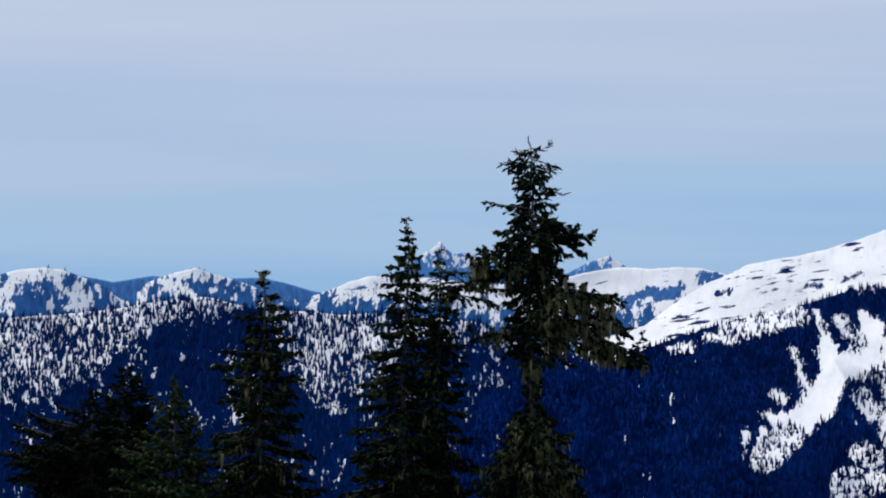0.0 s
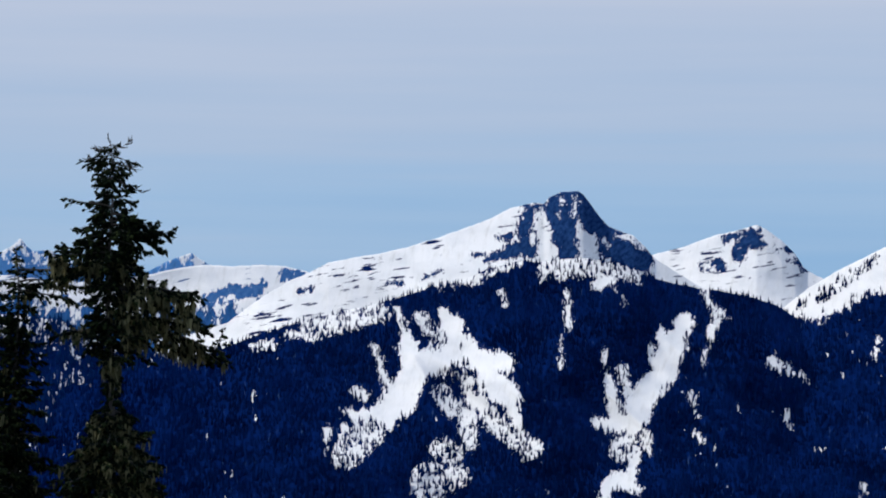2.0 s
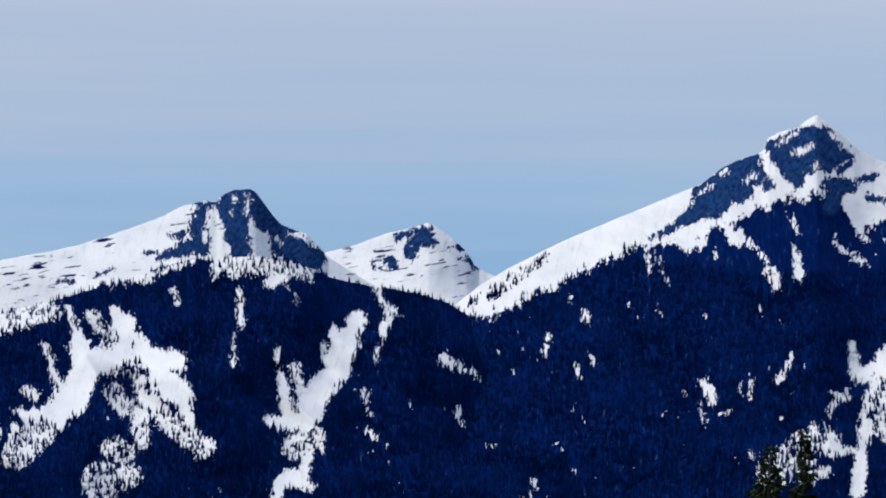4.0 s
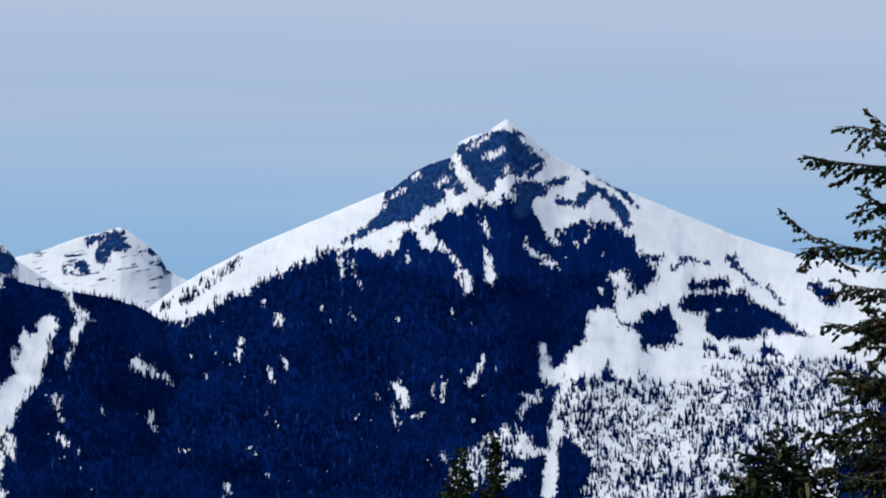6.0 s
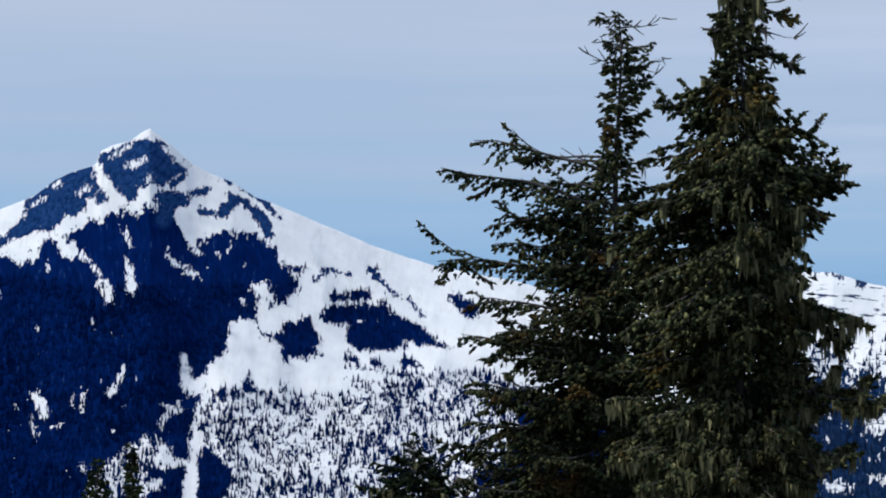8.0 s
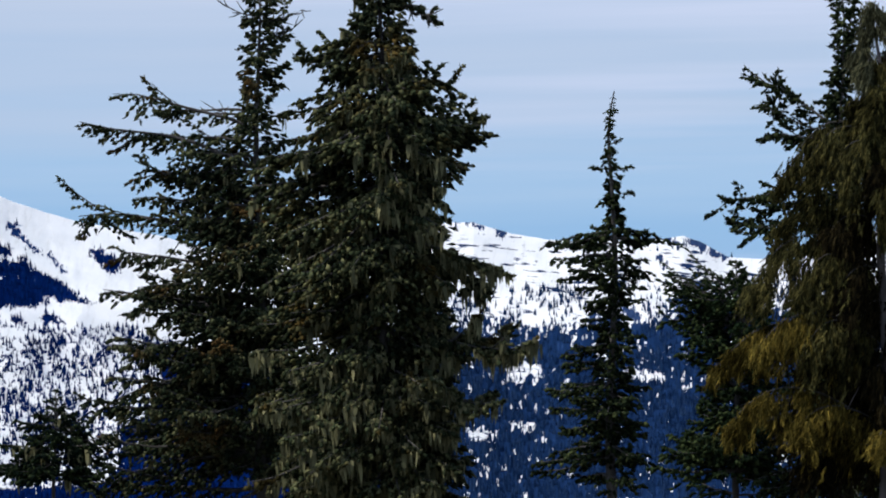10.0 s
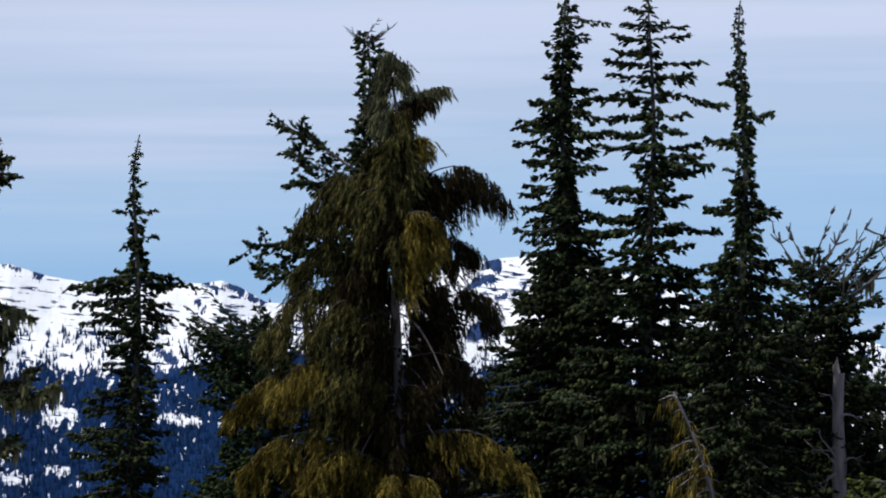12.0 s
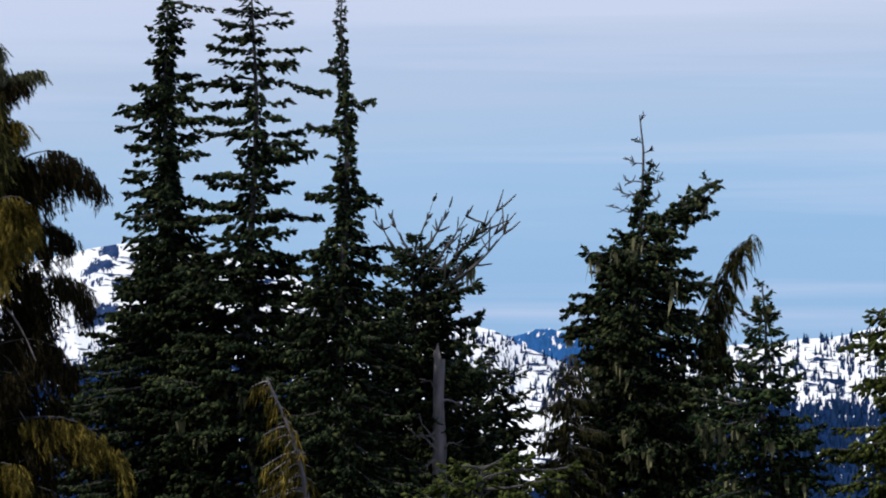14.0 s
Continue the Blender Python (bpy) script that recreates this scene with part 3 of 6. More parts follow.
PEAK_WOODS = ((23.91, -0.26, 0.05, 24.40, -0.12, 0.12), (24.18, -0.50, 0.12, 24.46, -0.50, 0.12), (25.16, 0.57, 0.13, 25.71, 0.62, 0.13), (25.05, 0.25, 0.22, 26.04, 0.29, 0.24), (25.60, -0.13, 0.31, 26.25, -0.13, 0.35), (26.15, 0.12, 0.24, 26.80, -0.18, 0.22), (26.80, -0.21, 0.15, 27.36, -0.40, 0.08), (25.38, -0.58, 0.09, 25.60, -0.65, 0.04), (25.93, -0.69, 0.10, 26.10, -0.74, 0.05), (26.47, -0.69, 0.13, 26.82, -0.73, 0.10), (27.13, -0.85, 0.07, 27.37, -0.89, 0.05), (24.18, 1.03, 0.17, 24.31, 0.81, 0.15), (24.12, 1.22, 0.09, 24.45, 1.12, 0.11), (24.05, 0.79, 0.11, 24.25, 0.72, 0.07), (27.45, 0.58, 0.13, 27.80, 0.30, 0.16))
PEAK_THIN = ((23.0, -1.55, 0.3, 25.6, -1.5, 0.25), (22.9, -1.88, 0.44, 23.99, -2.54, 0.76), (23.99, -2.54, 0.87, 27.79, -1.89, 0.87), (23.55, -3.4, 0.55, 27.24, -3.19, 0.66), (21.37, -2.53, 0.33, 20.72, -3.07, 0.33), (25.63, -1.24, 0.22, 28.12, -1.03, 0.22), (14.76, 0.01, 0.15, 16.38, 1.09, 0.09),)
PEAK_LINE = ((13.36, -1.6), (13.79, -0.74), (14.54, -0.15), (15.3, -0.1), (15.95, 0.28), (16.6, 0.55), (17.64, 1.12), (18.2, 1.32), (18.43, 1.37), (18.99, 1.31), (19.44, 1.51), (19.73, 1.75), (20.07, 1.86), (20.63, 2.13), (21.14, 2.25), (21.54, 2.25), (21.99, 2.14), (22.16, 1.92), (22.33, 1.5), (22.56, 1.7), (22.78, 1.85), (23.35, 1.86), (23.69, 1.79), (23.97, 1.57), (24.14, 1.06), (24.39, 1.25), (24.68, 0.07), (25.09, -0.8), (26.72, -0.91), (28.34, -1.08), (32.59, -2.11))
DOME_ROCK = ((10.20, 1.92, 0.24, 10.44, 2.18, 0.23), (10.44, 2.18, 0.20, 10.66, 2.20, 0.15), (10.73, 2.02, 0.20, 10.91, 1.81, 0.17), (10.91, 1.81, 0.17, 11.13, 1.67, 0.12), (10.20, 1.75, 0.21, 10.22, 1.55, 0.15), (10.50, 1.75, 0.20, 10.46, 1.21, 0.14), (10.53, 1.48, 0.20, 10.59, 1.26, 0.13), (11.13, 1.64, 0.12, 11.29, 1.37, 0.22), (11.29, 1.37, 0.22, 11.73, 1.23, 0.19), (11.73, 1.23, 0.17, 12.01, 1.07, 0.12), (11.51, 1.13, 0.15, 11.97, 0.95, 0.09), (11.19, 1.74, 0.07, 11.43, 1.56, 0.07))
DOME_LEDGE = ((9.92, 2.01, 0.04, 10.05, 1.70, 0.08), (10.05, 1.70, 0.08, 10.04, 1.21, 0.19), (10.69, 1.74, 0.04, 10.80, 1.43, 0.13), (10.80, 1.41, 0.15, 10.96, 1.20, 0.14), (10.32, 2.31, 0.02, 10.38, 2.20, 0.03), (10.59, 2.16, 0.03, 10.61, 2.00, 0.05), (10.27, 1.96, 0.02, 10.28, 1.95, 0.02), (10.59, 2.29, 0.02, 10.70, 2.24, 0.02), (11.46, 1.55, 0.04, 11.79, 1.46, 0.07), (11.84, 1.40, 0.02, 11.97, 1.32, 0.03), (11.16, 1.48, 0.03, 11.23, 1.35, 0.04), (9.76, 1.65, 0.02, 9.81, 1.43, 0.03))
SECOND_ROCK = ((13.48, 1.51, 0.05, 14.13, 1.68, 0.07), (13.8, 1.43, 0.13, 13.8, 1.16, 0.11), (14.02, 1.49, 0.15, 14.46, 1.38, 0.05), (13.1, 1.03, 0.05, 13.42, 0.96, 0.09), (14.67, 1.33, 0.04, 15.0, 0.89, 0.03),)
WEST_SNOW = ((-2.6, -0.56, 0.11, -2.65, -1.32, 0.17), (-2.11, -0.12, 0.15, -1.56, -0.34, 0.15), (-2.1, -0.99, 0.17, -1.56, -1.32, 0.17), (-2.1, -1.75, 0.15, -2.43, -1.43, 0.15), (-4.72, 0.19, 0.17, -5.26, 0.1, 0.17), (-4.01, -1.44, 0.10, -4.0, -1.98, 0.10),)
EAST_SNOW = ((37.63, -1.89, 0.09, 38.18, -1.95, 0.07), (34.37, -2.52, 0.05, 34.8, -2.58, 0.05), (34.69, -3.01, 0.08, 35.02, -3.07, 0.05), (35.45, -2.85, 0.05, 35.78, -2.88, 0.04), (36.05, -2.62, 0.03, 36.32, -2.6, 0.04), (35.46, -1.82, 0.11, 35.89, -1.77, 0.09),)
EAST_ROCK = ((38.39, 0.75, 0.03, 38.60, 0.75, 0.03), (38.53, 0.66, 0.05, 38.64, 0.60, 0.04), (38.83, 0.73, 0.03, 39.18, 0.51, 0.07), (39.18, 0.51, 0.07, 39.53, 0.34, 0.04), (38.94, -0.13, 0.09, 39.14, -0.18, 0.08), (34.43, 1.11, 0.04, 34.88, 1.02, 0.07), (35.23, 0.87, 0.04, 35.30, 0.85, 0.03), (38.48, -0.50, 0.07, 38.77, -0.65, 0.10), (37.55, -0.57, 0.05, 37.90, -0.86, 0.08), (38.33, 0.34, 0.04, 38.44, 0.20, 0.05), (37.00, -0.81, 0.07, 37.55, -1.03, 0.07), (38.75, -0.37, 0.02, 39.08, -0.32, 0.02)) + ((44.01, 1.06, 0.11, 43.68, 0.57, 0.15), (44.11, 0.4, 0.04, 44.55, 0.51, 0.04), (44.0, -0.14, 0.15, 43.46, -0.36, 0.11),)
EAST_LINE = ((28.76, 0.22), (31.48, -0.64), (34.37, -0.95), (35.46, -0.9), (36.55, -1.01), (37.64, -0.96), (39.28, -0.48), (40.48, -0.7), (41.93, -1.0), (43.46, -1.0), (44.77, -0.9), (45.75, -0.9), (46.95, -1.2), (48.0, -1.6), (48.6, -2.3), (49.55, -2.8), (51.17, -2.9), (52.24, -2.9))
DOME_WING = ((9.72, 2.03, 0.10, 9.66, 1.70, 0.14), (9.66, 1.70, 0.14, 9.71, 1.32, 0.19), (9.65, 1.35, 0.15, 9.38, 1.26, 0.12), (9.38, 1.26, 0.11, 8.89, 1.10, 0.04), (9.55, 2.15, 0.03, 10.03, 2.09, 0.07), (9.11, 1.51, 0.05, 9.35, 1.54, 0.03), (8.63, 1.19, 0.02, 8.86, 1.17, 0.03), (7.69, 0.72, 0.02, 7.98, 0.85, 0.03), (5.30, 0.46, 0.03, 5.50, 0.49, 0.04), (6.91, 0.64, 0.02, 7.26, 0.62, 0.03), (10.09, 2.00, 0.12, 10.26, 2.30, 0.12), (10.34, 2.38, 0.11, 10.73, 2.35, 0.11), (10.77, 2.24, 0.11, 11.10, 1.78, 0.11), (11.29, 1.64, 0.07, 12.06, 1.12, 0.07))
GULLY_WEST = ((6.71, -0.58, 0.04, 6.87, -0.91, 0.07), (6.87, -1.02, 0.05, 7.06, -1.45, 0.12), (7.06, -1.45, 0.14, 6.92, -1.80, 0.15), (6.33, -1.47, 0.05, 6.56, -1.56, 0.07), (6.17, -1.90, 0.08, 6.60, -1.95, 0.11), (5.74, 0.12, 0.05, 6.84, 0.13, 0.02), (5.84, -0.10, 0.04, 6.17, -0.21, 0.02), (7.99, -1.17, 0.03, 8.25, -1.17, 0.02), (5.84, -2.20, 0.07, 5.84, -2.64, 0.03), (6.17, -2.15, 0.08, 6.03, -2.53, 0.04))
PEAK_CRAG = ((21.82, 2.47, 0.13, 22.21, 2.46, 0.11), (21.88, 2.24, 0.15, 21.83, 2.07, 0.12), (22.32, 2.58, 0.03, 22.71, 2.66, 0.04), (22.54, 2.25, 0.05, 22.97, 2.19, 0.07), (22.97, 2.25, 0.10, 23.24, 2.47, 0.10), (23.14, 2.53, 0.08, 23.41, 2.40, 0.05), (23.41, 2.38, 0.05, 23.74, 2.10, 0.10), (23.74, 2.08, 0.10, 23.86, 1.82, 0.08), (23.30, 2.70, 0.02, 23.80, 2.42, 0.04), (23.80, 2.40, 0.04, 24.09, 2.09, 0.02), (22.99, 2.87, 0.02, 23.15, 2.77, 0.02), (24.73, 0.90, 0.02, 25.01, 1.12, 0.03), (25.05, 1.12, 0.02, 25.45, 1.01, 0.02), (25.82, 1.12, 0.02, 26.14, 0.79, 0.04), (26.14, 0.79, 0.04, 26.43, 0.56, 0.02), (26.54, 0.56, 0.03, 26.82, 0.24, 0.02))
PEAK_CHUTE = ((22.71, -1.40, 0.21, 22.61, -1.84, 0.19), (22.55, -1.94, 0.15, 22.40, -2.71, 0.13), (22.40, -2.71, 0.13, 22.34, -3.38, 0.17), (22.11, -1.42, 0.05, 21.79, -1.86, 0.07), (21.90, -1.53, 0.07, 22.22, -1.58, 0.04), (21.25, -2.38, 0.15, 21.68, -2.30, 0.10), (21.52, -2.19, 0.09, 21.92, -2.40, 0.09), (21.27, -2.51, 0.14, 21.03, -2.84, 0.10), (21.79, -2.56, 0.13, 22.25, -2.62, 0.11), (21.69, -3.03, 0.13, 21.25, -3.17, 0.10), (20.32, -2.73, 0.08, 20.16, -2.60, 0.02), (21.68, -2.11, 0.07, 21.85, -2.29, 0.05))
PEAK_BUMPS = ((22.33, -1.29, 0.07, 22.50, -1.35, 0.04), (22.82, -1.31, 0.05, 22.99, -1.38, 0.05), (22.60, -1.18, 0.03, 22.62, -1.19, 0.03), (22.22, -1.73, 0.15, 22.33, -1.97, 0.13), (22.01, -1.89, 0.13, 22.23, -2.05, 0.11), (21.68, -1.84, 0.05, 21.64, -2.38, 0.05), (23.21, -1.64, 0.04, 23.42, -1.59, 0.04), (23.86, -1.63, 0.03, 24.08, -1.57, 0.04))


def always(a, e):
    return ((-180, a), (180, e))


# far range with a sharp horn, its haze painted in as blue slope colour
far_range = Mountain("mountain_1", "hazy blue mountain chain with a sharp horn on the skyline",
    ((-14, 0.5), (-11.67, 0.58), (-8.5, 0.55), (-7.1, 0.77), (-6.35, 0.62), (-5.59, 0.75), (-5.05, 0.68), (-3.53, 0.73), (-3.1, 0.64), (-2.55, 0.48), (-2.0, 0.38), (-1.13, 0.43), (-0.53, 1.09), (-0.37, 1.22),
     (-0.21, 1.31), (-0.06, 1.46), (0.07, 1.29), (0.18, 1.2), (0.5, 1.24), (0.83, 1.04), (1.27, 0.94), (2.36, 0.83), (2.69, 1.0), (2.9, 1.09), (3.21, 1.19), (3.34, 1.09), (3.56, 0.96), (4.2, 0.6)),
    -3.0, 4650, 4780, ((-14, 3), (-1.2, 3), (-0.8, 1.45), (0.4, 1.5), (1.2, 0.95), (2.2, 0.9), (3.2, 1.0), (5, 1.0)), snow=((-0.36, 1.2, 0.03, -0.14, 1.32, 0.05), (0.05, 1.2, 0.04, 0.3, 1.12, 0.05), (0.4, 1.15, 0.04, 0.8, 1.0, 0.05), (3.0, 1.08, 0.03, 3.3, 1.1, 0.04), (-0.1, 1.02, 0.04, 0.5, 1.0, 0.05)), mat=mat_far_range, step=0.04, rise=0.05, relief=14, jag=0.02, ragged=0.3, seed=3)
blue_knob = Mountain("mountain_2", "low haze-blue mountain with snow streaks far behind the ridge",
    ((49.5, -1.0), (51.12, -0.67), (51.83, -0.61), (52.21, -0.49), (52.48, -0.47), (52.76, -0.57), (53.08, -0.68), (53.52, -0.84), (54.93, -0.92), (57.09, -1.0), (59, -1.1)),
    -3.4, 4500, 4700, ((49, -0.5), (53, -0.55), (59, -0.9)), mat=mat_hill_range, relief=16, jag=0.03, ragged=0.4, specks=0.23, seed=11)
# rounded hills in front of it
hills = Mountain("mountain_3", "rounded haze-blue hills with patchy snow",
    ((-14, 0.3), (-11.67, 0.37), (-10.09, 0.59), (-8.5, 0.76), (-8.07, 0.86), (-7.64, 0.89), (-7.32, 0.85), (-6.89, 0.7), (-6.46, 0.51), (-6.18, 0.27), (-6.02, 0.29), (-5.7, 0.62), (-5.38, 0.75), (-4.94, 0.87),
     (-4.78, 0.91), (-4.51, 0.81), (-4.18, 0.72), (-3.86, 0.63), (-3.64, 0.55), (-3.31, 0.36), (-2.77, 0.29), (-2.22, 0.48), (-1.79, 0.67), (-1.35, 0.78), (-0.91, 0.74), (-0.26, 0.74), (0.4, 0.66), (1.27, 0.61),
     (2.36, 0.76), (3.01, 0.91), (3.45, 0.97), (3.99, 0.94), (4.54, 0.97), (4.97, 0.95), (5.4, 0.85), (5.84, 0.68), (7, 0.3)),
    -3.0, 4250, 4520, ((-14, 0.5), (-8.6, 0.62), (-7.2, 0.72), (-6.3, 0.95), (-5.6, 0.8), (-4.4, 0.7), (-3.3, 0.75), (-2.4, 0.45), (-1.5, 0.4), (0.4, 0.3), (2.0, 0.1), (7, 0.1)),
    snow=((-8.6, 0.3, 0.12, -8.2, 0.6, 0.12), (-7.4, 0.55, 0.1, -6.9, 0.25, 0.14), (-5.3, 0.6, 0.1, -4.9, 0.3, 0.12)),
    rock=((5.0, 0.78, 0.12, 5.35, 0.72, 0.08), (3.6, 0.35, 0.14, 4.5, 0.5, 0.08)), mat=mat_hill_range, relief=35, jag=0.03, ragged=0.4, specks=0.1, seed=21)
# snow dome with the rocky tooth
snow_dome = Mountain("mountain_4", "broad snow ridge rising to a dark rocky tooth",
    ((2.2, -1.0), (3.03, -0.43), (3.9, -0.15), (4.56, 0.34), (5.1, 0.67), (5.43, 0.8), (5.86, 1.02), (6.3, 1.11), (6.85, 1.2), (7.39, 1.33), (7.94, 1.5), (8.48, 1.69), (9.03, 1.91), (9.35, 2.08), (9.63, 2.15),
     (9.79, 2.19), (10.01, 2.17), (10.11, 2.3), (10.33, 2.39), (10.66, 2.41), (10.77, 2.34), (10.93, 2.13), (11.09, 1.91), (11.26, 1.73), (11.47, 1.65), (11.74, 1.56), (11.96, 1.34), (12.12, 1.13), (12.83, 0.69), (13.5, 0.3)),
    -3.0, 3700, 4150, always(-1.2, -1.2),
    rock=DOME_ROCK + DOME_WING, ledges=DOME_LEDGE, rock_wob=0.12, rock_snow=0.34, mat=mat_dome, step=0.03, rise=0.03, relief=42, jag=0.025, seed=31)
second_peak = Mountain("mountain_5", "snowy peak with a dark rock face",
    ((11.0, 0.4), (11.3, 0.71), (12.11, 1.19), (12.71, 1.35), (13.31, 1.57), (13.8, 1.68), (14.1, 1.77), (14.29, 1.68), (14.57, 1.47), (14.84, 1.2), (15.0, 0.94), (15.27, 0.78), (15.65, 0.62), (16.5, 0.2)),
    -3.0, 3850, 4280, always(-1.2, -1.2), rock=SECOND_ROCK,
    mat=mat_dome, step=0.03, rise=0.03, relief=40, jag=0.02, seed=37)
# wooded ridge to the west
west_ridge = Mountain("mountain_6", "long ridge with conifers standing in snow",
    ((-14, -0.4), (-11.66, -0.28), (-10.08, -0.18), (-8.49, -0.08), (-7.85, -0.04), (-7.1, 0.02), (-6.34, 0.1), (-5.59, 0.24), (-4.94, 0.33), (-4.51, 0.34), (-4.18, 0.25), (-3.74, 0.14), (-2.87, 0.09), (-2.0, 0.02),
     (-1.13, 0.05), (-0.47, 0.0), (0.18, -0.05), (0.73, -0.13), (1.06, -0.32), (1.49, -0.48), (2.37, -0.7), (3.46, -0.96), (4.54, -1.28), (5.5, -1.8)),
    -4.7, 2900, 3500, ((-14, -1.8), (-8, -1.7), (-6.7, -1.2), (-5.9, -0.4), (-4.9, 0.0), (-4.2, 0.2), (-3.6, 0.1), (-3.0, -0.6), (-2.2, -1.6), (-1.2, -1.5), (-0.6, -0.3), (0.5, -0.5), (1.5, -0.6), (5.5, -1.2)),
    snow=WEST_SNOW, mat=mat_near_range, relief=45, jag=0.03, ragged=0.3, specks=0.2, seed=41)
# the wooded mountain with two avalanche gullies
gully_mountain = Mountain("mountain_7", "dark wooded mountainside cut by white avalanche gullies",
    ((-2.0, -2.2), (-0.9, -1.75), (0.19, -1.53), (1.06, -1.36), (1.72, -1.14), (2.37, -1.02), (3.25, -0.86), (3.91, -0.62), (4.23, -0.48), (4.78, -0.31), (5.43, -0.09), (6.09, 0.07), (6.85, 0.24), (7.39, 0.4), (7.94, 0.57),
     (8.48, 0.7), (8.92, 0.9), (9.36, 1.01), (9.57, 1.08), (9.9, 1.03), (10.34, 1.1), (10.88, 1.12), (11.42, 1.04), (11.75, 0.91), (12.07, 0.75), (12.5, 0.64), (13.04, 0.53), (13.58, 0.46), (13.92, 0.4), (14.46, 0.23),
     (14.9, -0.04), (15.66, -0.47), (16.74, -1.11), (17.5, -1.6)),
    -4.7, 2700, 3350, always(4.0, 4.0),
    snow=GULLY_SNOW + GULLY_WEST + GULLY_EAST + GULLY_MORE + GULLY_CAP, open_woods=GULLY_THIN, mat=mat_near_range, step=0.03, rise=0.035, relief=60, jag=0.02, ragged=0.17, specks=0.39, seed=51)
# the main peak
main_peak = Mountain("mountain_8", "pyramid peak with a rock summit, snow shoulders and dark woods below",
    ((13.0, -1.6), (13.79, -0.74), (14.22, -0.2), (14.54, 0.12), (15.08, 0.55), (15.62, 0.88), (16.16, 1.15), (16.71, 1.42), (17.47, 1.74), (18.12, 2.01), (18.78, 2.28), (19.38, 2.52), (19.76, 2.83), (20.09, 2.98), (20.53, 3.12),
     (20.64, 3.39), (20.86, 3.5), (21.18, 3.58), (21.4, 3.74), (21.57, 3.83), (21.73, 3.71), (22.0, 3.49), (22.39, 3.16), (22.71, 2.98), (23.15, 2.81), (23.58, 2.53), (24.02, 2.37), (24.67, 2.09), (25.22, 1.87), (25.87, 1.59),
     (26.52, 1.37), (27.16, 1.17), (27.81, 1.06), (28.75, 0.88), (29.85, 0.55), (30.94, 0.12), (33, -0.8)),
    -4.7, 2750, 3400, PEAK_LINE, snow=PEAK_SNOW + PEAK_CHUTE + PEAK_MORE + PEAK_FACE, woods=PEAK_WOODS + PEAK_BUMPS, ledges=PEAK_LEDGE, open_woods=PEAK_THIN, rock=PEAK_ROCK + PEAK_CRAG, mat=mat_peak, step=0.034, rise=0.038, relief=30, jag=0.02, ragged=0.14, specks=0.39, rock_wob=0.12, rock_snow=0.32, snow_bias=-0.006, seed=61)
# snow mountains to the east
east_range = Mountain("mountain_9", "wide snowfields over haze-blue wooded slopes",
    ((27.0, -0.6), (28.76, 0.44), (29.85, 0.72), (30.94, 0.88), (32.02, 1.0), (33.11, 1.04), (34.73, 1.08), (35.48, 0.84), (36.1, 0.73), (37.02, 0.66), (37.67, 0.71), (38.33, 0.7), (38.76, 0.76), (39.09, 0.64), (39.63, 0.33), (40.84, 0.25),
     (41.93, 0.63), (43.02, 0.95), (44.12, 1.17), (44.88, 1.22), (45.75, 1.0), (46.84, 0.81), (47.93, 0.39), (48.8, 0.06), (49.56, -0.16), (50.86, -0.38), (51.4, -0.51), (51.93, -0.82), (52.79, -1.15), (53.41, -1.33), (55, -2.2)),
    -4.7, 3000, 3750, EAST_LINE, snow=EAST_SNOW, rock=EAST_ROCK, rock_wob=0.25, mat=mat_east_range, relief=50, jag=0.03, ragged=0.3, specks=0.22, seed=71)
right_ridge = Mountain("mountain_10", "snowy ridge dotted with conifers above haze-blue woods",
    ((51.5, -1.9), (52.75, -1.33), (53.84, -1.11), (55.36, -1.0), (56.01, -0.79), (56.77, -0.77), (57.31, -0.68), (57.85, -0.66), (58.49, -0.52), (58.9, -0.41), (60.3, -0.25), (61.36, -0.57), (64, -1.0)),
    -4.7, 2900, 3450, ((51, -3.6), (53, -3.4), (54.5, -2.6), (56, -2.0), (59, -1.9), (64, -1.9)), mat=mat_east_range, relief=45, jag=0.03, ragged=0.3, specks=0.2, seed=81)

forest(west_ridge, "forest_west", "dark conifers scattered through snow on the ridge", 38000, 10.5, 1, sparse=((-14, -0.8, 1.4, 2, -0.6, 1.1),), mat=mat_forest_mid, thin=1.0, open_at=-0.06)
forest(gully_mountain, "forest_gullies", "dense dark conifers on steep slopes, tinted blue for haze", 44000, 8.5, 2, sparse=GULLY_THIN, thin=0.6, open_at=-0.02, edge=0.07)
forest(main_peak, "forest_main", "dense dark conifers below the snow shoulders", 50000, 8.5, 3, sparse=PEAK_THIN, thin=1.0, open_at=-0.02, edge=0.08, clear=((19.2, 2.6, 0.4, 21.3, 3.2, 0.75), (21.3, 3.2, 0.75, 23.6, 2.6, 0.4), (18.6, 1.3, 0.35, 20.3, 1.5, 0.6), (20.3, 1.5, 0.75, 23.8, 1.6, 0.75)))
forest(east_range, "forest_east", "haze-blue conifers below the snowfields", 52000, 10.0, 4, sparse=((28, -0.9, 0.7, 40, -0.8, 0.6), (40, -0.7, 0.6, 48, -1.4, 0.8), (48.5, -1.7, 0.8, 54, -2.7, 1.3), (48.6, -0.6, 0.4, 53.5, -1.5, 0.5)), mat=mat_forest_blue, thin=0.8, open_at=-0.01)
forest(hills, "forest_hills", "tiny haze-blue conifers scattered over snowy hills", 10000, 6.5, 6, sparse=((-14, 0.4, 0.6, 2, 0.4, 0.5),), mat=mat_forest_haze, low=-0.4, thin=0.35, open_at=0.0, edge=0.04)
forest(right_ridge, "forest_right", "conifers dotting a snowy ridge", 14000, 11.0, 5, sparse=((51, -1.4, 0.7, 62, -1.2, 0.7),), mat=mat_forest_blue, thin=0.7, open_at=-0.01)


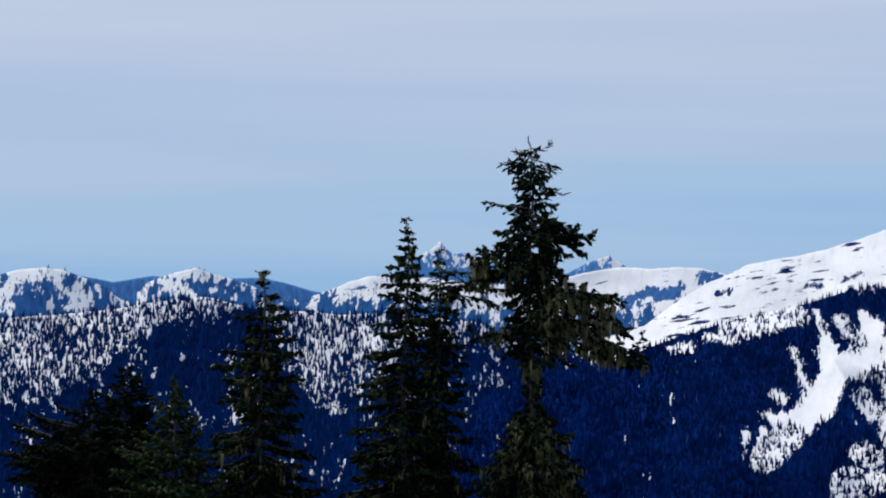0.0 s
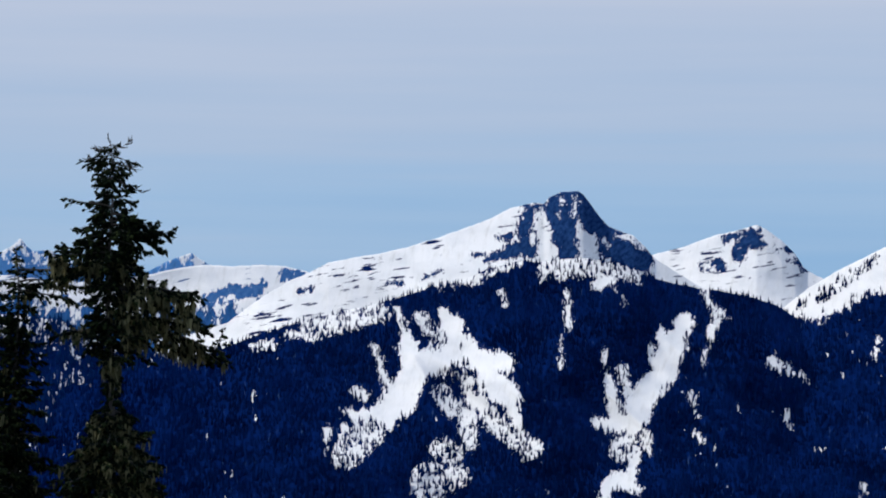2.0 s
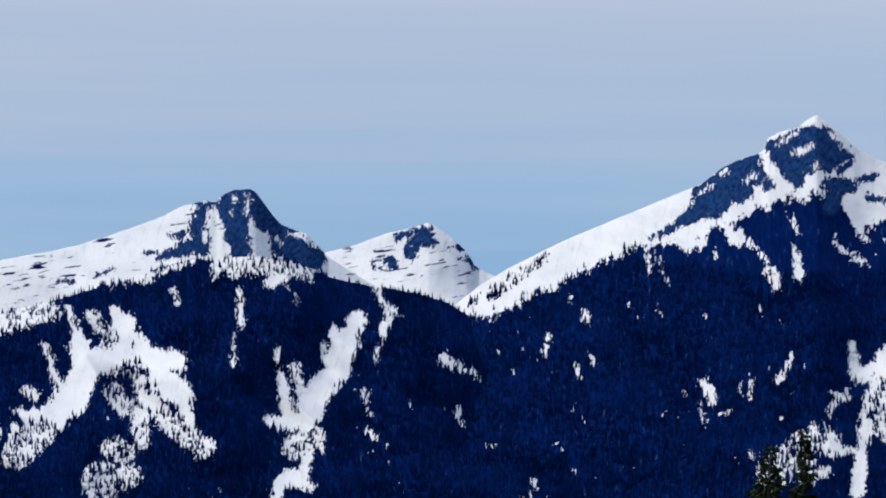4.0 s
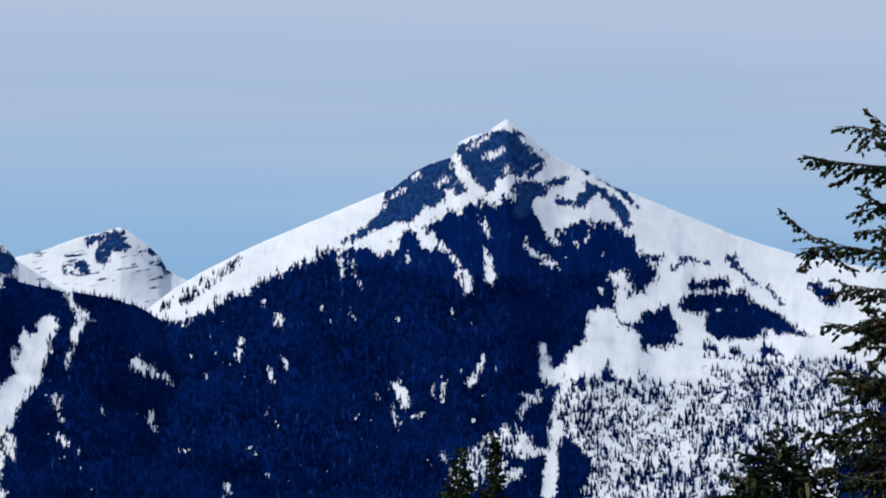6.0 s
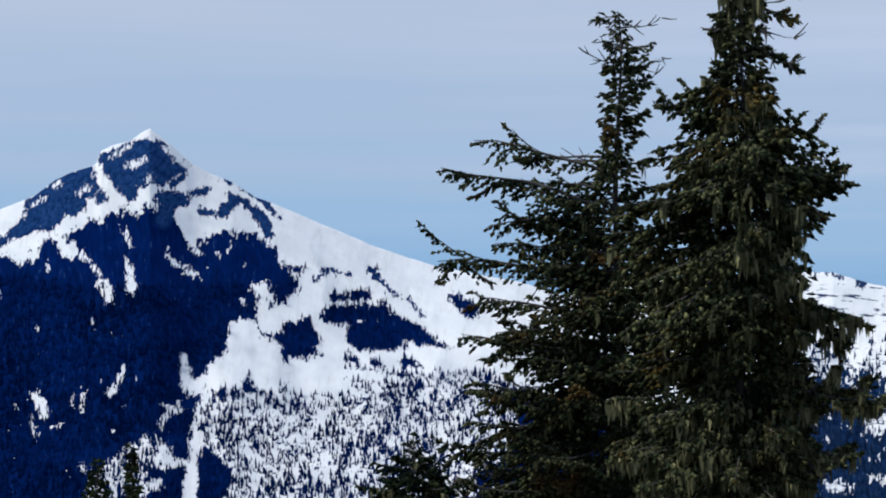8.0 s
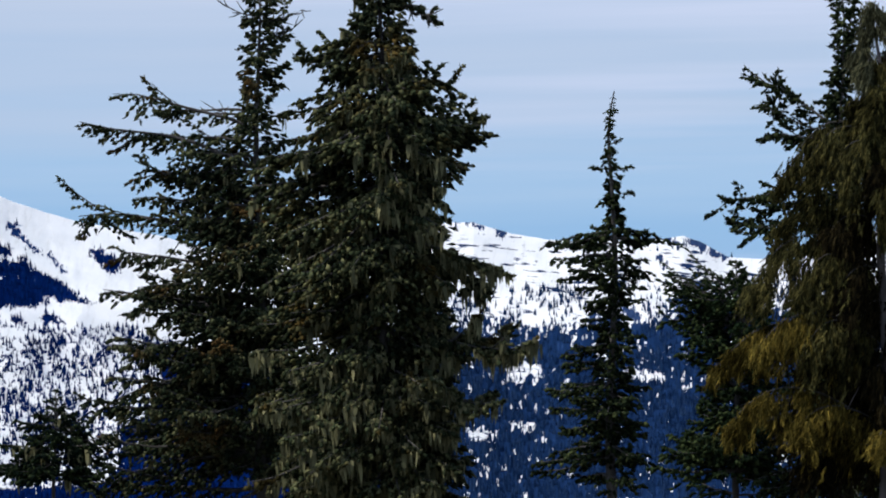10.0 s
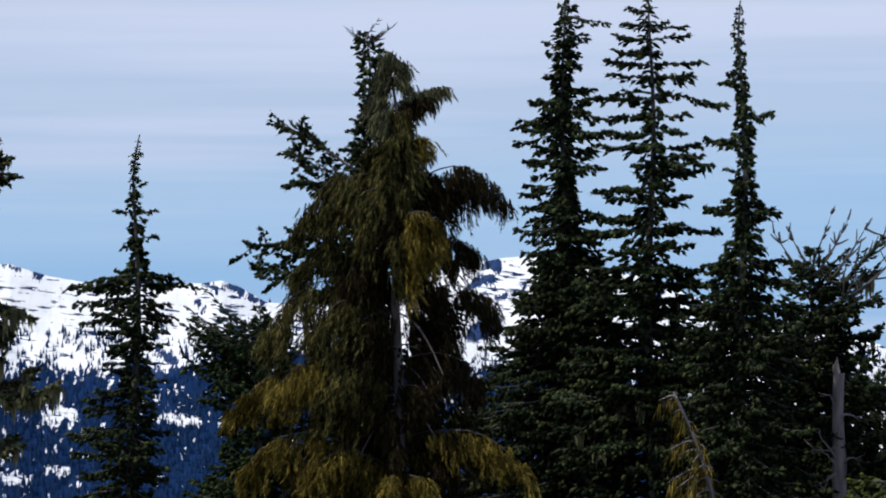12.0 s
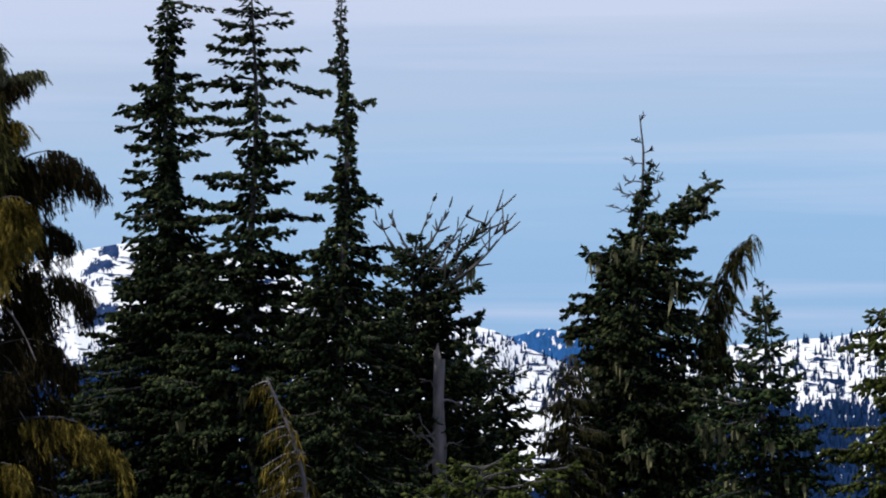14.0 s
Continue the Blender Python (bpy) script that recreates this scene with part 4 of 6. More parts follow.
# ---------------------------------------------------------------- near conifers
def part(name, me, parent, label="", kind=""):
    ob = new(name, me)
    ob.parent = parent
    return tagged(ob, label, kind=kind)


def unit(v):
    return v / np.maximum(np.linalg.norm(v, axis=-1, keepdims=True), 1e-9)


def tubes(lines, sides):
    """Tapered round tubes along polylines, as corners and triangles. lines: (points, radii)."""
    V, F, n = [], [], 0
    turn = np.linspace(0, 2 * np.pi, sides, endpoint=False)
    for pts, rad in lines:
        pts, rad = np.asarray(pts, float), np.asarray(rad, float)
        t = unit(np.gradient(pts, axis=0))
        ref = np.where(np.abs(t[:, 2:3]) > 0.9, np.array([[1.0, 0.0, 0.0]]), np.array([[0.0, 0.0, 1.0]]))
        a = unit(np.cross(t, ref))
        b = np.cross(t, a)
        ring = pts[:, None] + rad[:, None, None] * (np.cos(turn)[None, :, None] * a[:, None] + np.sin(turn)[None, :, None] * b[:, None])
        V.append(ring.reshape(-1, 3))
        i = n + np.arange(len(pts) * sides).reshape(len(pts), sides)
        j = np.roll(i, -1, 1)
        F.append(np.stack([i[:-1], j[:-1], j[1:]], -1).reshape(-1, 3))
        F.append(np.stack([i[:-1], j[1:], i[1:]], -1).reshape(-1, 3))
        n += len(pts) * sides
    return np.concatenate(V), np.concatenate(F)


def needles(P, T, rnd, each, length, width, out):
    """Small pointed blades round the points P of twigs that run along T."""
    P, T, length, width = np.repeat(P, each, 0), np.repeat(T, each, 0), np.repeat(length, each), np.repeat(width, each)
    N = unit(np.cross(T, rnd.normal(size=P.shape)))
    D = unit(T + out * N)
    S = unit(np.cross(D, rnd.normal(size=P.shape))) * width[:, None] * 0.5
    L = length[:, None] * rnd.uniform(0.6, 1.25, (len(P), 1))
    V = np.stack([P - S, P + S, P + D * L], 1).reshape(-1, 3)
    return V, np.arange(len(V)).reshape(-1, 3)


def shoots(S, D, L, rad, rnd, droop):
    """Rounded, tapering needle-clad shoots from the points S along D, with a few stray needle tufts on each."""
    n = len(S)
    up = np.array([0, 0, 1.0])
    a = unit(np.cross(D, rnd.normal(size=D.shape)))
    b = np.cross(D, a)
    mid = S + D * (0.55 * L)[:, None] - up * (droop * 0.3 * L)[:, None]
    turn0 = rnd.uniform(0, 2.1, n)
    corners = [S]
    for k in range(3):
        r = (1.15 * rad * rnd.uniform(0.7, 1.35, n))[:, None]
        w = (turn0 + 2.0944 * k)[:, None]
        corners.append(mid + r * (np.cos(w) * a + np.sin(w) * b) + D * (rnd.uniform(-0.15, 0.2, n) * L)[:, None])
    corners.append(S + D * L[:, None] - up * (droop * L)[:, None])
    V = np.stack(corners, 1).reshape(-1, 3)
    tri = [(0, 2, 1), (0, 3, 2), (0, 1, 3), (1, 2, 4), (2, 3, 4), (3, 1, 4)]
    F = (5 * np.arange(n)[:, None, None] + np.array(tri)[None]).reshape(-1, 3)
    # stray tufts that roughen the outline
    each = 1
    q = rnd.uniform(0.15, 1.0, (n, each))
    P = (S[:, None] + D[:, None] * (q * L[:, None])[..., None] - up * (droop * L[:, None] * q * q)[..., None]).reshape(-1, 3)
    rr = np.repeat(rad, each)
    V2, F2 = needles(P, np.repeat(D, each, 0), rnd, 1, 1.9 * rr, 0.75 * rr, 0.8)
    return np.concatenate([V, V2]), np.concatenate([F, F2 + len(V)])


def strands(P, rnd, length, width):
    """Ragged strips that hang from the points P."""
    L = length * rnd.uniform(0.3, 1.3, (len(P), 1))
    a = rnd.uniform(0, 6.28, len(P))
    S = np.stack([np.cos(a), np.sin(a), 0 * a], -1) * width * rnd.uniform(0.5, 1.3, (len(P), 1))
    down = np.array([0, 0, -1.0])
    sway = rnd.normal(0, 0.1, P.shape) * L
    M = P + 0.45 * L * down + 0.5 * sway
    tip = P + L * down + sway
    V = np.stack([P - 0.5 * S, P + 0.5 * S, M - 0.6 * S, M + 0.5 * S, tip], 1).reshape(-1, 3)
    i = 5 * np.arange(len(P))[:, None]
    F = np.concatenate([np.concatenate([i, i + 1, i + 3], 1), np.concatenate([i, i + 3, i + 2], 1), np.concatenate([i + 2, i + 3, i + 4], 1)])
    return V, F


def conifer(name, label, at, top, crown, mat, seed, lift=(28, -8), sag=0.35, upturn=0.25, whorl=0.13, per=4, hang=0.15, weep=False, lichen=0.0, size=1.0,
            twig=0.3, gap=0.055, boughs=(), spikes=(), lean=(0.0, 0.0), bark=None, start=0.05, out=0.9, core=1.0, lean_at=3.0, full=1.0, bare=0.0, bough_sag=0.12, scatter=0.4, thick_bough=1.0, fine_top=0.5, limb_bark=None, core_reach=0.6, reaches=(0.55, 0.75, 0.95, 1.1), flat=1.0, lichen_from=0.0, low=1.0, bough_twig=None, wobble=7.0, low_at=1.8, forks=0, stout=1.0):
    """A conifer. crown: (metres below the top, reach to the west, reach to the east). boughs: single long limbs (below the top, reach east or, minus, west, rise,
    foliage). spikes: bare dead shoots (below the top, reach, rise)."""
    rnd = np.random.RandomState(seed)
    x, y = at
    z0 = ground_z(x, y)
    H = top - z0
    root = new(name)
    root.location = (x, y, z0)
    bearing = math.atan2(x, y)
    east, away = np.array([math.cos(bearing), -math.sin(bearing), 0]), np.array([math.sin(bearing), math.cos(bearing), 0])
    cd, cl, cr = np.array([c[0] for c in crown]), np.array([c[1] for c in crown]), np.array([c[2] for c in crown])
    lowest = min(H - 0.8, cd[-1] + 2.2)
    ph = rnd.uniform(0, 6, 4)

    def axis(drop):
        """The trunk's middle, below the top by drop."""
        h = H - drop
        k = min(1.0, drop / lean_at)
        w = 0.05 * min(1, drop * 2)
        return east * (lean[0] * (1 - k) ** 1.5 + w * math.sin(drop * 1.3 + ph[0])) + away * (lean[1] * (1 - k) + w * math.sin(drop * 1.1 + ph[1])) + np.array([0, 0, h])

    drops = np.concatenate([np.linspace(0, 1.0, 7)[:-1], np.linspace(1.0, H + 0.3, 24)])
    thick = 0.008 + 0.014 * drops ** 0.9
    V, F = tubes([([axis(d) for d in drops], thick)], 9)
    part("trunk", mesh_from("trunk", V, F, bark or mat_bark, True), root)
    limbs, ts_, td_, tl_ = [], [], [], []
    bulk = 0.45 + 0.5 * size
    hooks = []

    def limb(drop, way, L, rise, leafy=1.0, sag_here=sag, inner=0.12, up=upturn, tw=twig, base=None):
        way = unit(way)
        side = np.array([-way[1], way[0], 0])
        s = np.linspace(0, 1, 7)
        base = axis(drop) if base is None else base
        bend = rnd.normal(0, 0.06) * L
        pts = base + way * (L * s)[:, None] + side * (bend * s * s)[:, None] + np.array([0, 0, 1.0]) * (L * (math.tan(radians(rise)) * s - sag_here * s ** 2 + up * s ** 3 + 0.02 * np.sin(7 * s + bend * 40)))[:, None]
        r0 = 0.008 + 0.013 * L
        limbs.append((pts, r0 * (1 - 0.85 * s)))
        if leafy <= 0:
            return
        cut = lambda q: np.stack([np.interp(q, s, pts[:, k]) for k in range(3)], -1)
        if weep:
            n = max(4, int(L / gap * leafy) + 2)
            q = inner + (1 - inner) * np.sort(rnd.rand(n)) ** 0.8
            pos, along = cut(q), unit(cut(np.minimum(q + 0.05, 1)) - cut(q - 0.05))
            d = unit(np.array([0, 0, -1.0]) + 0.35 * along + 0.28 * rnd.normal(size=(n, 3)))
            ln = twig * rnd.uniform(0.35, 1.25, n) * (0.5 + 0.8 * q)
            ts_.append(pos), td_.append(d), tl_.append(ln)
            hooks.append((pos + d * (0.75 * ln)[:, None])[q > 0.3])
            return
        # side branchlets, left and right by turns, in a flat spray
        n = max(2, int(leafy * L / (0.15 * bulk)))
        q = inner + (0.97 - inner) * (np.arange(n) + rnd.uniform(0.1, 0.9, n)) / n
        pos, along = cut(q), unit(cut(np.minimum(q + 0.05, 1)) - cut(q - 0.05))
        sg = np.where(np.arange(n) % 2 == 0, 1.0, -1.0)[:, None]
        d = unit(along * 0.8 + side * sg * rnd.uniform(0.35, 1.0, (n, 1)) + np.array([0, 0, 1.0]) * (flat * rnd.uniform(-0.3, 0.18, (n, 1)) - hang))
        ln = np.clip(0.5 * L * (1.08 - q), 0.06, max(1.5 * tw, 0.16)) * rnd.uniform(0.6, 1.2, n)
        # the limb's own tip carries shoots as well
        pos, d, ln = np.concatenate([pos, pts[3:6]]), np.concatenate([d, unit(pts[4:7] - pts[3:6])]), np.concatenate([ln, np.linalg.norm(pts[4:7] - pts[3:6], axis=1)])
        k = np.maximum(2, (ln / (0.075 * bulk)).astype(int) + 1)
        i = np.repeat(np.arange(len(pos)), k)
        j = np.arange(len(i)) - np.repeat(np.cumsum(k) - k, k)
        f = (j + 0.6) / k[i]
        foot = pos[i] + d[i] * (f * ln[i])[:, None] - np.array([0, 0, 1.0]) * (0.18 * ln[i] * f * f)[:, None]
        across = unit(np.cross(d[i], np.array([0, 0, 1.0])))
        aim = unit(d[i] * 0.9 + across * (np.where(j % 2 == 0, 0.75, -0.75) * rnd.uniform(0.3, 1.2, len(i)) * (j < k[i] - 1))[:, None] + np.array([0, 0, 1.0]) * rnd.uniform(-0.35, 0.4, (len(i), 1)))
        ts_.append(foot), td_.append(aim), tl_.append(bulk * rnd.uniform(0.08, 0.15, len(i)) * (0.5 + 0.5 * min(1.0, L / 0.5)))
        hooks.append(foot[(f > 0.35) & (rnd.rand(len(i)) < 0.5)])

    drop = start
    while drop < lowest:
        rl, rr = float(np.interp(drop, cd, cl)), float(np.interp(drop, cd, cr))
        inside = drop < cd[-1] + 0.2
        rise = lift[0] + (lift[1] - lift[0]) * min(1, drop / 3.5)
        thicker = 1 + (low - 1) * min(1.0, max(0.0, (drop - low_at) / 1.2))
        for k in range(round(per * thicker * (0.75 + 0.45 * (rl + rr))) if inside else 2):
            a = rnd.uniform(0, 2 * np.pi)
            c, sn = math.cos(a), math.sin(a)
            if abs(c) < 0.5 and rnd.rand() < 0.3:
                continue
            reach = math.hypot(c * (rr if c > 0 else rl), sn * 0.5 * (rl + rr) * 0.9)
            if reach < 0.04:
                continue
            limb(drop + rnd.uniform(-scatter, scatter) * whorl, east * c + away * sn, reach * rnd.choice(reaches), rise + rnd.normal(0, wobble), full if rnd.rand() > bare else 0.0, tw=twig * thicker)
        drop += whorl * rnd.uniform(0.7, 1.3) * (1 if inside else 2.5)
    for b_drop, reach, rise, leafy in boughs:
        limb(b_drop, east * math.copysign(1, reach) + away * rnd.uniform(-0.4, 0.4), abs(reach), rise, leafy, bough_sag * rnd.uniform(0.4, 1.8), up=0.0, tw=bough_twig or twig)
        stem = limbs.pop()
        V, F = tubes([stem], 5)
        part("limb", mesh_from("limb", V, F, bark or mat_bark, True), root)
        # clumps of side shoots along the limb
        for k in range(forks if leafy > 0.5 else 0):
            q = rnd.uniform(0.3, 0.98)
            foot = np.array([np.interp(q, np.linspace(0, 1, 7), stem[0][:, c]) for c in range(3)])
            along = unit(stem[0][-1] - stem[0][0])
            out_way = along * rnd.uniform(0.3, 1.0) + rnd.normal(0, 0.55, 3)
            flat_way = np.array([out_way[0], out_way[1], 0.0])
            limb(0, flat_way, abs(reach) * rnd.uniform(0.12, 0.26), max(-35, min(40, math.degrees(math.atan2(out_way[2], np.linalg.norm(flat_way))))), 1.6, 0.1, 0.0, 0.15, 0.09 + 0.3 * (bough_twig or twig), foot)
    for b_drop, reach, rise in spikes:
        limb(b_drop, east * math.copysign(1, reach) + away * rnd.uniform(-0.5, 0.5), abs(reach), rise, 0.0, 0.15)
        stem = limbs.pop()
        tip = stem[0]
        spike = [(tip, np.asarray(stem[1]) * stout)]
        for k in range(int(8 * stout)):
            i = rnd.randint(2, 7)
            d = unit(tip[i] - tip[i - 1] + 0.035 * abs(reach) * rnd.normal(size=3) + np.array([0, 0, 0.02]) * abs(reach))
            d = unit(d + 0.6 * rnd.normal(size=3))
            n = rnd.uniform(0.15, 0.35) * abs(reach) + 0.03
            spike.append((np.array([tip[i], tip[i] + d * 0.5 * n, tip[i] + d * n + np.array([0, 0, 0.1 * n])]), np.array([0.011, 0.009, 0.005]) * size * stout))
        V, F = tubes(spike, 4)
        part("dead_branch", mesh_from("dead_branch", V, F, bark or mat_bark), root)
    # short shoots close round the trunk
    if core:
        n = int(core * 120 * min(lowest, cd[-1]))
        d0 = start + (min(lowest, cd[-1]) - start) * rnd.rand(n) ** 0.8
        a = rnd.uniform(0, 2 * np.pi, n)
        pos = np.array([axis(q) for q in d0])
        wide = np.interp(d0, cd, 0.5 * (cl + cr))
        o = east[None] * np.cos(a)[:, None] + away[None] * np.sin(a)[:, None]
        ts_.append(pos + o * (core_reach * wide * rnd.rand(n))[:, None]), td_.append(unit(o + np.array([0, 0, 1.0]) * rnd.uniform(-0.6, 0.3, (n, 1)))), tl_.append(np.clip(0.5 * wide, 0.05, 0.16 * bulk))
    if low > 1:
        # denser shoots inside the bushy lower crown
        n = int(90 * (low - 1) * (cd[-1] - low_at))
        d0 = rnd.uniform(low_at, cd[-1], n)
        a = rnd.uniform(0, 2 * np.pi, n)
        wide = np.interp(d0, cd, 0.5 * (cl + cr)) * np.clip((d0 - low_at) / 1.2, 0.2, 1.0)
        o = east[None] * np.cos(a)[:, None] + away[None] * np.sin(a)[:, None]
        ts_.append(np.array([axis(q) for q in d0]) + o * (0.8 * wide * rnd.rand(n) ** 0.7)[:, None]), td_.append(unit(o + np.array([0, 0, 1.0]) * rnd.uniform(-0.5, 0.2, (n, 1)))), tl_.append(np.clip(0.4 * wide, 0.06, 0.18 * bulk))
    limbs.sort(key=lambda e: -e[1][0])
    for line in limbs[:90]:
        V, F = tubes([line], 5)
        part("branch", mesh_from("branch", V, F, limb_bark or bark or mat_bark, True), root)
    if len(limbs) > 90:
        V, F = tubes([(p[::2], r[::2]) for p, r in limbs[90:]], 3)
        part("twig_tangle", mesh_from("twig_tangle", V, F, limb_bark or bark or mat_bark), root, kind="stuff")
    S, D, L = np.concatenate(ts_), np.concatenate(td_), np.concatenate(tl_)
    young = np.clip(fine_top + (1 - fine_top) * (H - S[:, 2]) / 1.3, fine_top, 1.0)
    V, F = shoots(S, D, L, (0.011 * size if weep else 0.034 * bulk) * young * rnd.uniform(0.75, 1.25, len(S)), rnd, 0.25)
    part("foliage", mesh_from("foliage", V, F, mat, True), root, kind="stuff")
    if lichen:
        hook = np.concatenate(hooks)
        hook = hook[(rnd.rand(len(hook)) < lichen) & (H - hook[:, 2] > lichen_from) & (fbm(hook[:, 0] * 1.5 + seed, hook[:, 2] * 1.5 + hook[:, 1], 2) > -0.08)]
        tuft = np.repeat(rnd.uniform(0.35, 1.25, len(hook)), 7)
        hook = np.repeat(hook, 7, 0) + rnd.normal(0, 0.04, (7 * len(hook), 3)) * np.array([1, 1, 0.6]) * tuft[:, None]
        V, F = strands(hook, rnd, 0.25 * tuft[:, None], 0.055)
        part("lichen", mesh_from("lichen", V, F, mat_lichen), root, "pale grey-green lichen strands", "stuff")
    return tagged(root, label, "tree", "conifers round the lookout")


def weeping_cedar(label, at, top, seed, drapes, sticks):
    """A cedar of arched boughs with hanging curtains. drapes: (bough's root east of the trunk, below the top, its end, below the top, length of the curtain,
    reach towards the lookout, spread, sprays, arch). sticks: bare grey limbs (below the top, reach, rise)."""
    rnd = np.random.RandomState(seed)
    x, y = at
    z0 = ground_z(x, y)
    H = top - z0
    root = new("cedar_tree")
    root.location = (x, y, z0)
    bearing = math.atan2(x, y)
    east, near, up = np.array([math.cos(bearing), -math.sin(bearing), 0]), -np.array([math.sin(bearing), math.cos(bearing), 0]), np.array([0, 0, 1.0])
    drops = np.concatenate([np.linspace(0, 1.0, 7)[:-1], np.linspace(1.0, H + 0.3, 22)])
    stem = [east * (-0.09 * max(0, 1 - q / 0.8) + 0.025 * math.sin(q * 2.3)) + near * 0.03 * math.sin(q * 1.7) + up * (H - q) for q in drops]
    V, F = tubes([(stem, 0.006 + 0.017 * drops ** 0.8)], 9)
    part("trunk", mesh_from("trunk", V, F, mat_grey_wood, True), root, "weathered grey trunk")
    for q, reach, rise in sticks:
        s = np.linspace(0, 1, 7)
        way = unit(east * math.copysign(1, reach) + near * 0.8)
        pts = up * (H - q) + way * (abs(reach) * s)[:, None] + up * (abs(reach) * (math.tan(radians(rise)) * s + 0.25 * np.sin(3 * s)))[:, None]
        V, F = tubes([(pts, 0.012 * (1 - 0.7 * s))], 5)
        part("bare_limb", mesh_from("bare_limb", V, F, mat_grey_wood, True), root)
    for x0, d0, x1, d1, hang, reach, spread, mat, arch in drapes:
        s = np.linspace(0, 1, 9)
        a = east * x0 + up * (H - d0)
        b = east * x1 + up * (H - d1) + near * reach
        span = np.linalg.norm(b - a)
        pts = a + (b - a) * s[:, None] + up * (arch * span * 4 * s * (1 - s) * (0.7 + 0.6 * s))[:, None] + near * (0.3 * reach * np.sin(np.pi * s))[:, None]
        V, F = tubes([(pts, (0.004 + 0.006 * span) * (1 - 0.8 * s))], 5)
        bough = part("bough", mesh_from("bough", V, F, mat_bark, True), root)
        # hanging shoots, in several layers down each curtain, longest along the bough
        hidden = reach < -0.3
        n = int((60 + 330 * span) * (0.5 + hang) * (0.5 if hidden else 1.25) * (0.6 if d0 < 0.45 else 1.0))
        q = 0.08 + 0.92 * rnd.rand(n) ** 0.8
        side = rnd.normal(0, 0.5, n) * (0.5 + 0.5 * np.sin(np.pi * q))
        lobes = 0.72 + 0.28 * np.sin(q * span * 17 + side * 2.0 + rnd.uniform(0, 6)) + 0.12 * np.sin(q * span * 43)
        full = hang * np.clip(lobes, 0.25, 1.1) * (0.55 + 0.45 * np.sin(np.pi * np.clip(q, 0.1, 0.93)))
        ln = np.minimum(full, rnd.uniform(0.07, 0.2, n))
        fall = (full - ln) * rnd.rand(n) ** 0.9
        P0 = np.stack([np.interp(q, s, pts[:, k]) for k in range(3)], -1)
        flare = 1 + 0.5 * fall / max(hang, 0.1)
        P0 = P0 + near * (spread * side * flare)[:, None] + east * (0.03 * rnd.normal(size=n))[:, None] - up * (fall - 0.03 + 0.35 * spread * side ** 2)[:, None]
        D0 = unit(-up + np.sign(x1) * 0.22 * east + 0.22 * rnd.normal(size=(n, 3)) + near * (0.3 * np.sign(side) * spread)[:, None])
        k = np.maximum(2, (ln / (0.06 if hidden else 0.032)).astype(int))
        idx = np.repeat(np.arange(n), k)
        t = (np.arange(len(idx)) - np.repeat(np.cumsum(k) - k, k) + 0.5) / k[idx]
        P = P0[idx] + D0[idx] * (t * ln[idx])[:, None]
        V, F = needles(P, D0[idx], rnd, 3, 0.075 * (1.15 - 0.5 * t), np.full(len(t), 0.03 if hidden else 0.0125), 0.34)
        part("drape", mesh_from("drape", V, F, mat), bough, "golden hanging sprays" if mat == mat_cedar_gold else "", "stuff")
    return tagged(root, label, "tree", "conifers round the lookout")


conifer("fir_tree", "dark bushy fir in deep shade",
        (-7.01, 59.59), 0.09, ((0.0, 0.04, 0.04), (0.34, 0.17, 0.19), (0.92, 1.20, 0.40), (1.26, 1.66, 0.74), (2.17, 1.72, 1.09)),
        mat_fir_shade, 101, full=1.9, size=1.33, per=6, whorl=0.12)

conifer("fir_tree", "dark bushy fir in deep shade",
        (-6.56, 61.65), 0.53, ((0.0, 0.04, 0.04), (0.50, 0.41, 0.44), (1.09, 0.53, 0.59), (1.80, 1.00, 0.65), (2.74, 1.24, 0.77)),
        mat_fir_shade, 102, full=1.9, size=1.38, per=6, whorl=0.12)

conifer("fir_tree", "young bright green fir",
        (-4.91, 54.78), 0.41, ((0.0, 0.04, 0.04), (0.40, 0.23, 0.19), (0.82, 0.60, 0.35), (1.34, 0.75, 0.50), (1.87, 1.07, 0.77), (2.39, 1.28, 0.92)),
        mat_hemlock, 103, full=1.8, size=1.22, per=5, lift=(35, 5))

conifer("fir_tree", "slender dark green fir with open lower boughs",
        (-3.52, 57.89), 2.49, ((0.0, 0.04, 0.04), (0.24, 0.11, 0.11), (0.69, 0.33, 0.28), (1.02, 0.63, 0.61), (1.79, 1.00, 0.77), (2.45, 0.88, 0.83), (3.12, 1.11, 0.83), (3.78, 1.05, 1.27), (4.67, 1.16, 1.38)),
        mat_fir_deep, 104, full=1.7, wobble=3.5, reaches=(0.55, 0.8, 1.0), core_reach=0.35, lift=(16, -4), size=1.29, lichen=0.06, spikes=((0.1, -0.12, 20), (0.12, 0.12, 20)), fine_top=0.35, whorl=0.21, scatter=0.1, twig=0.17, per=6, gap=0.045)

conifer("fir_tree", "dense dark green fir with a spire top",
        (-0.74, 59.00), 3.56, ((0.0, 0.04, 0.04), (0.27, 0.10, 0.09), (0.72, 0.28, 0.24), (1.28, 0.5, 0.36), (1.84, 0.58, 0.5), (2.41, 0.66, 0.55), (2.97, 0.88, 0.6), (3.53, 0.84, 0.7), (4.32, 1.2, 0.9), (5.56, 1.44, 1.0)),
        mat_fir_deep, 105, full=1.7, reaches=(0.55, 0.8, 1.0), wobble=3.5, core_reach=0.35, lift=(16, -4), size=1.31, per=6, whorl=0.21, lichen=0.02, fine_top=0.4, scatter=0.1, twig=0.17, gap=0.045)

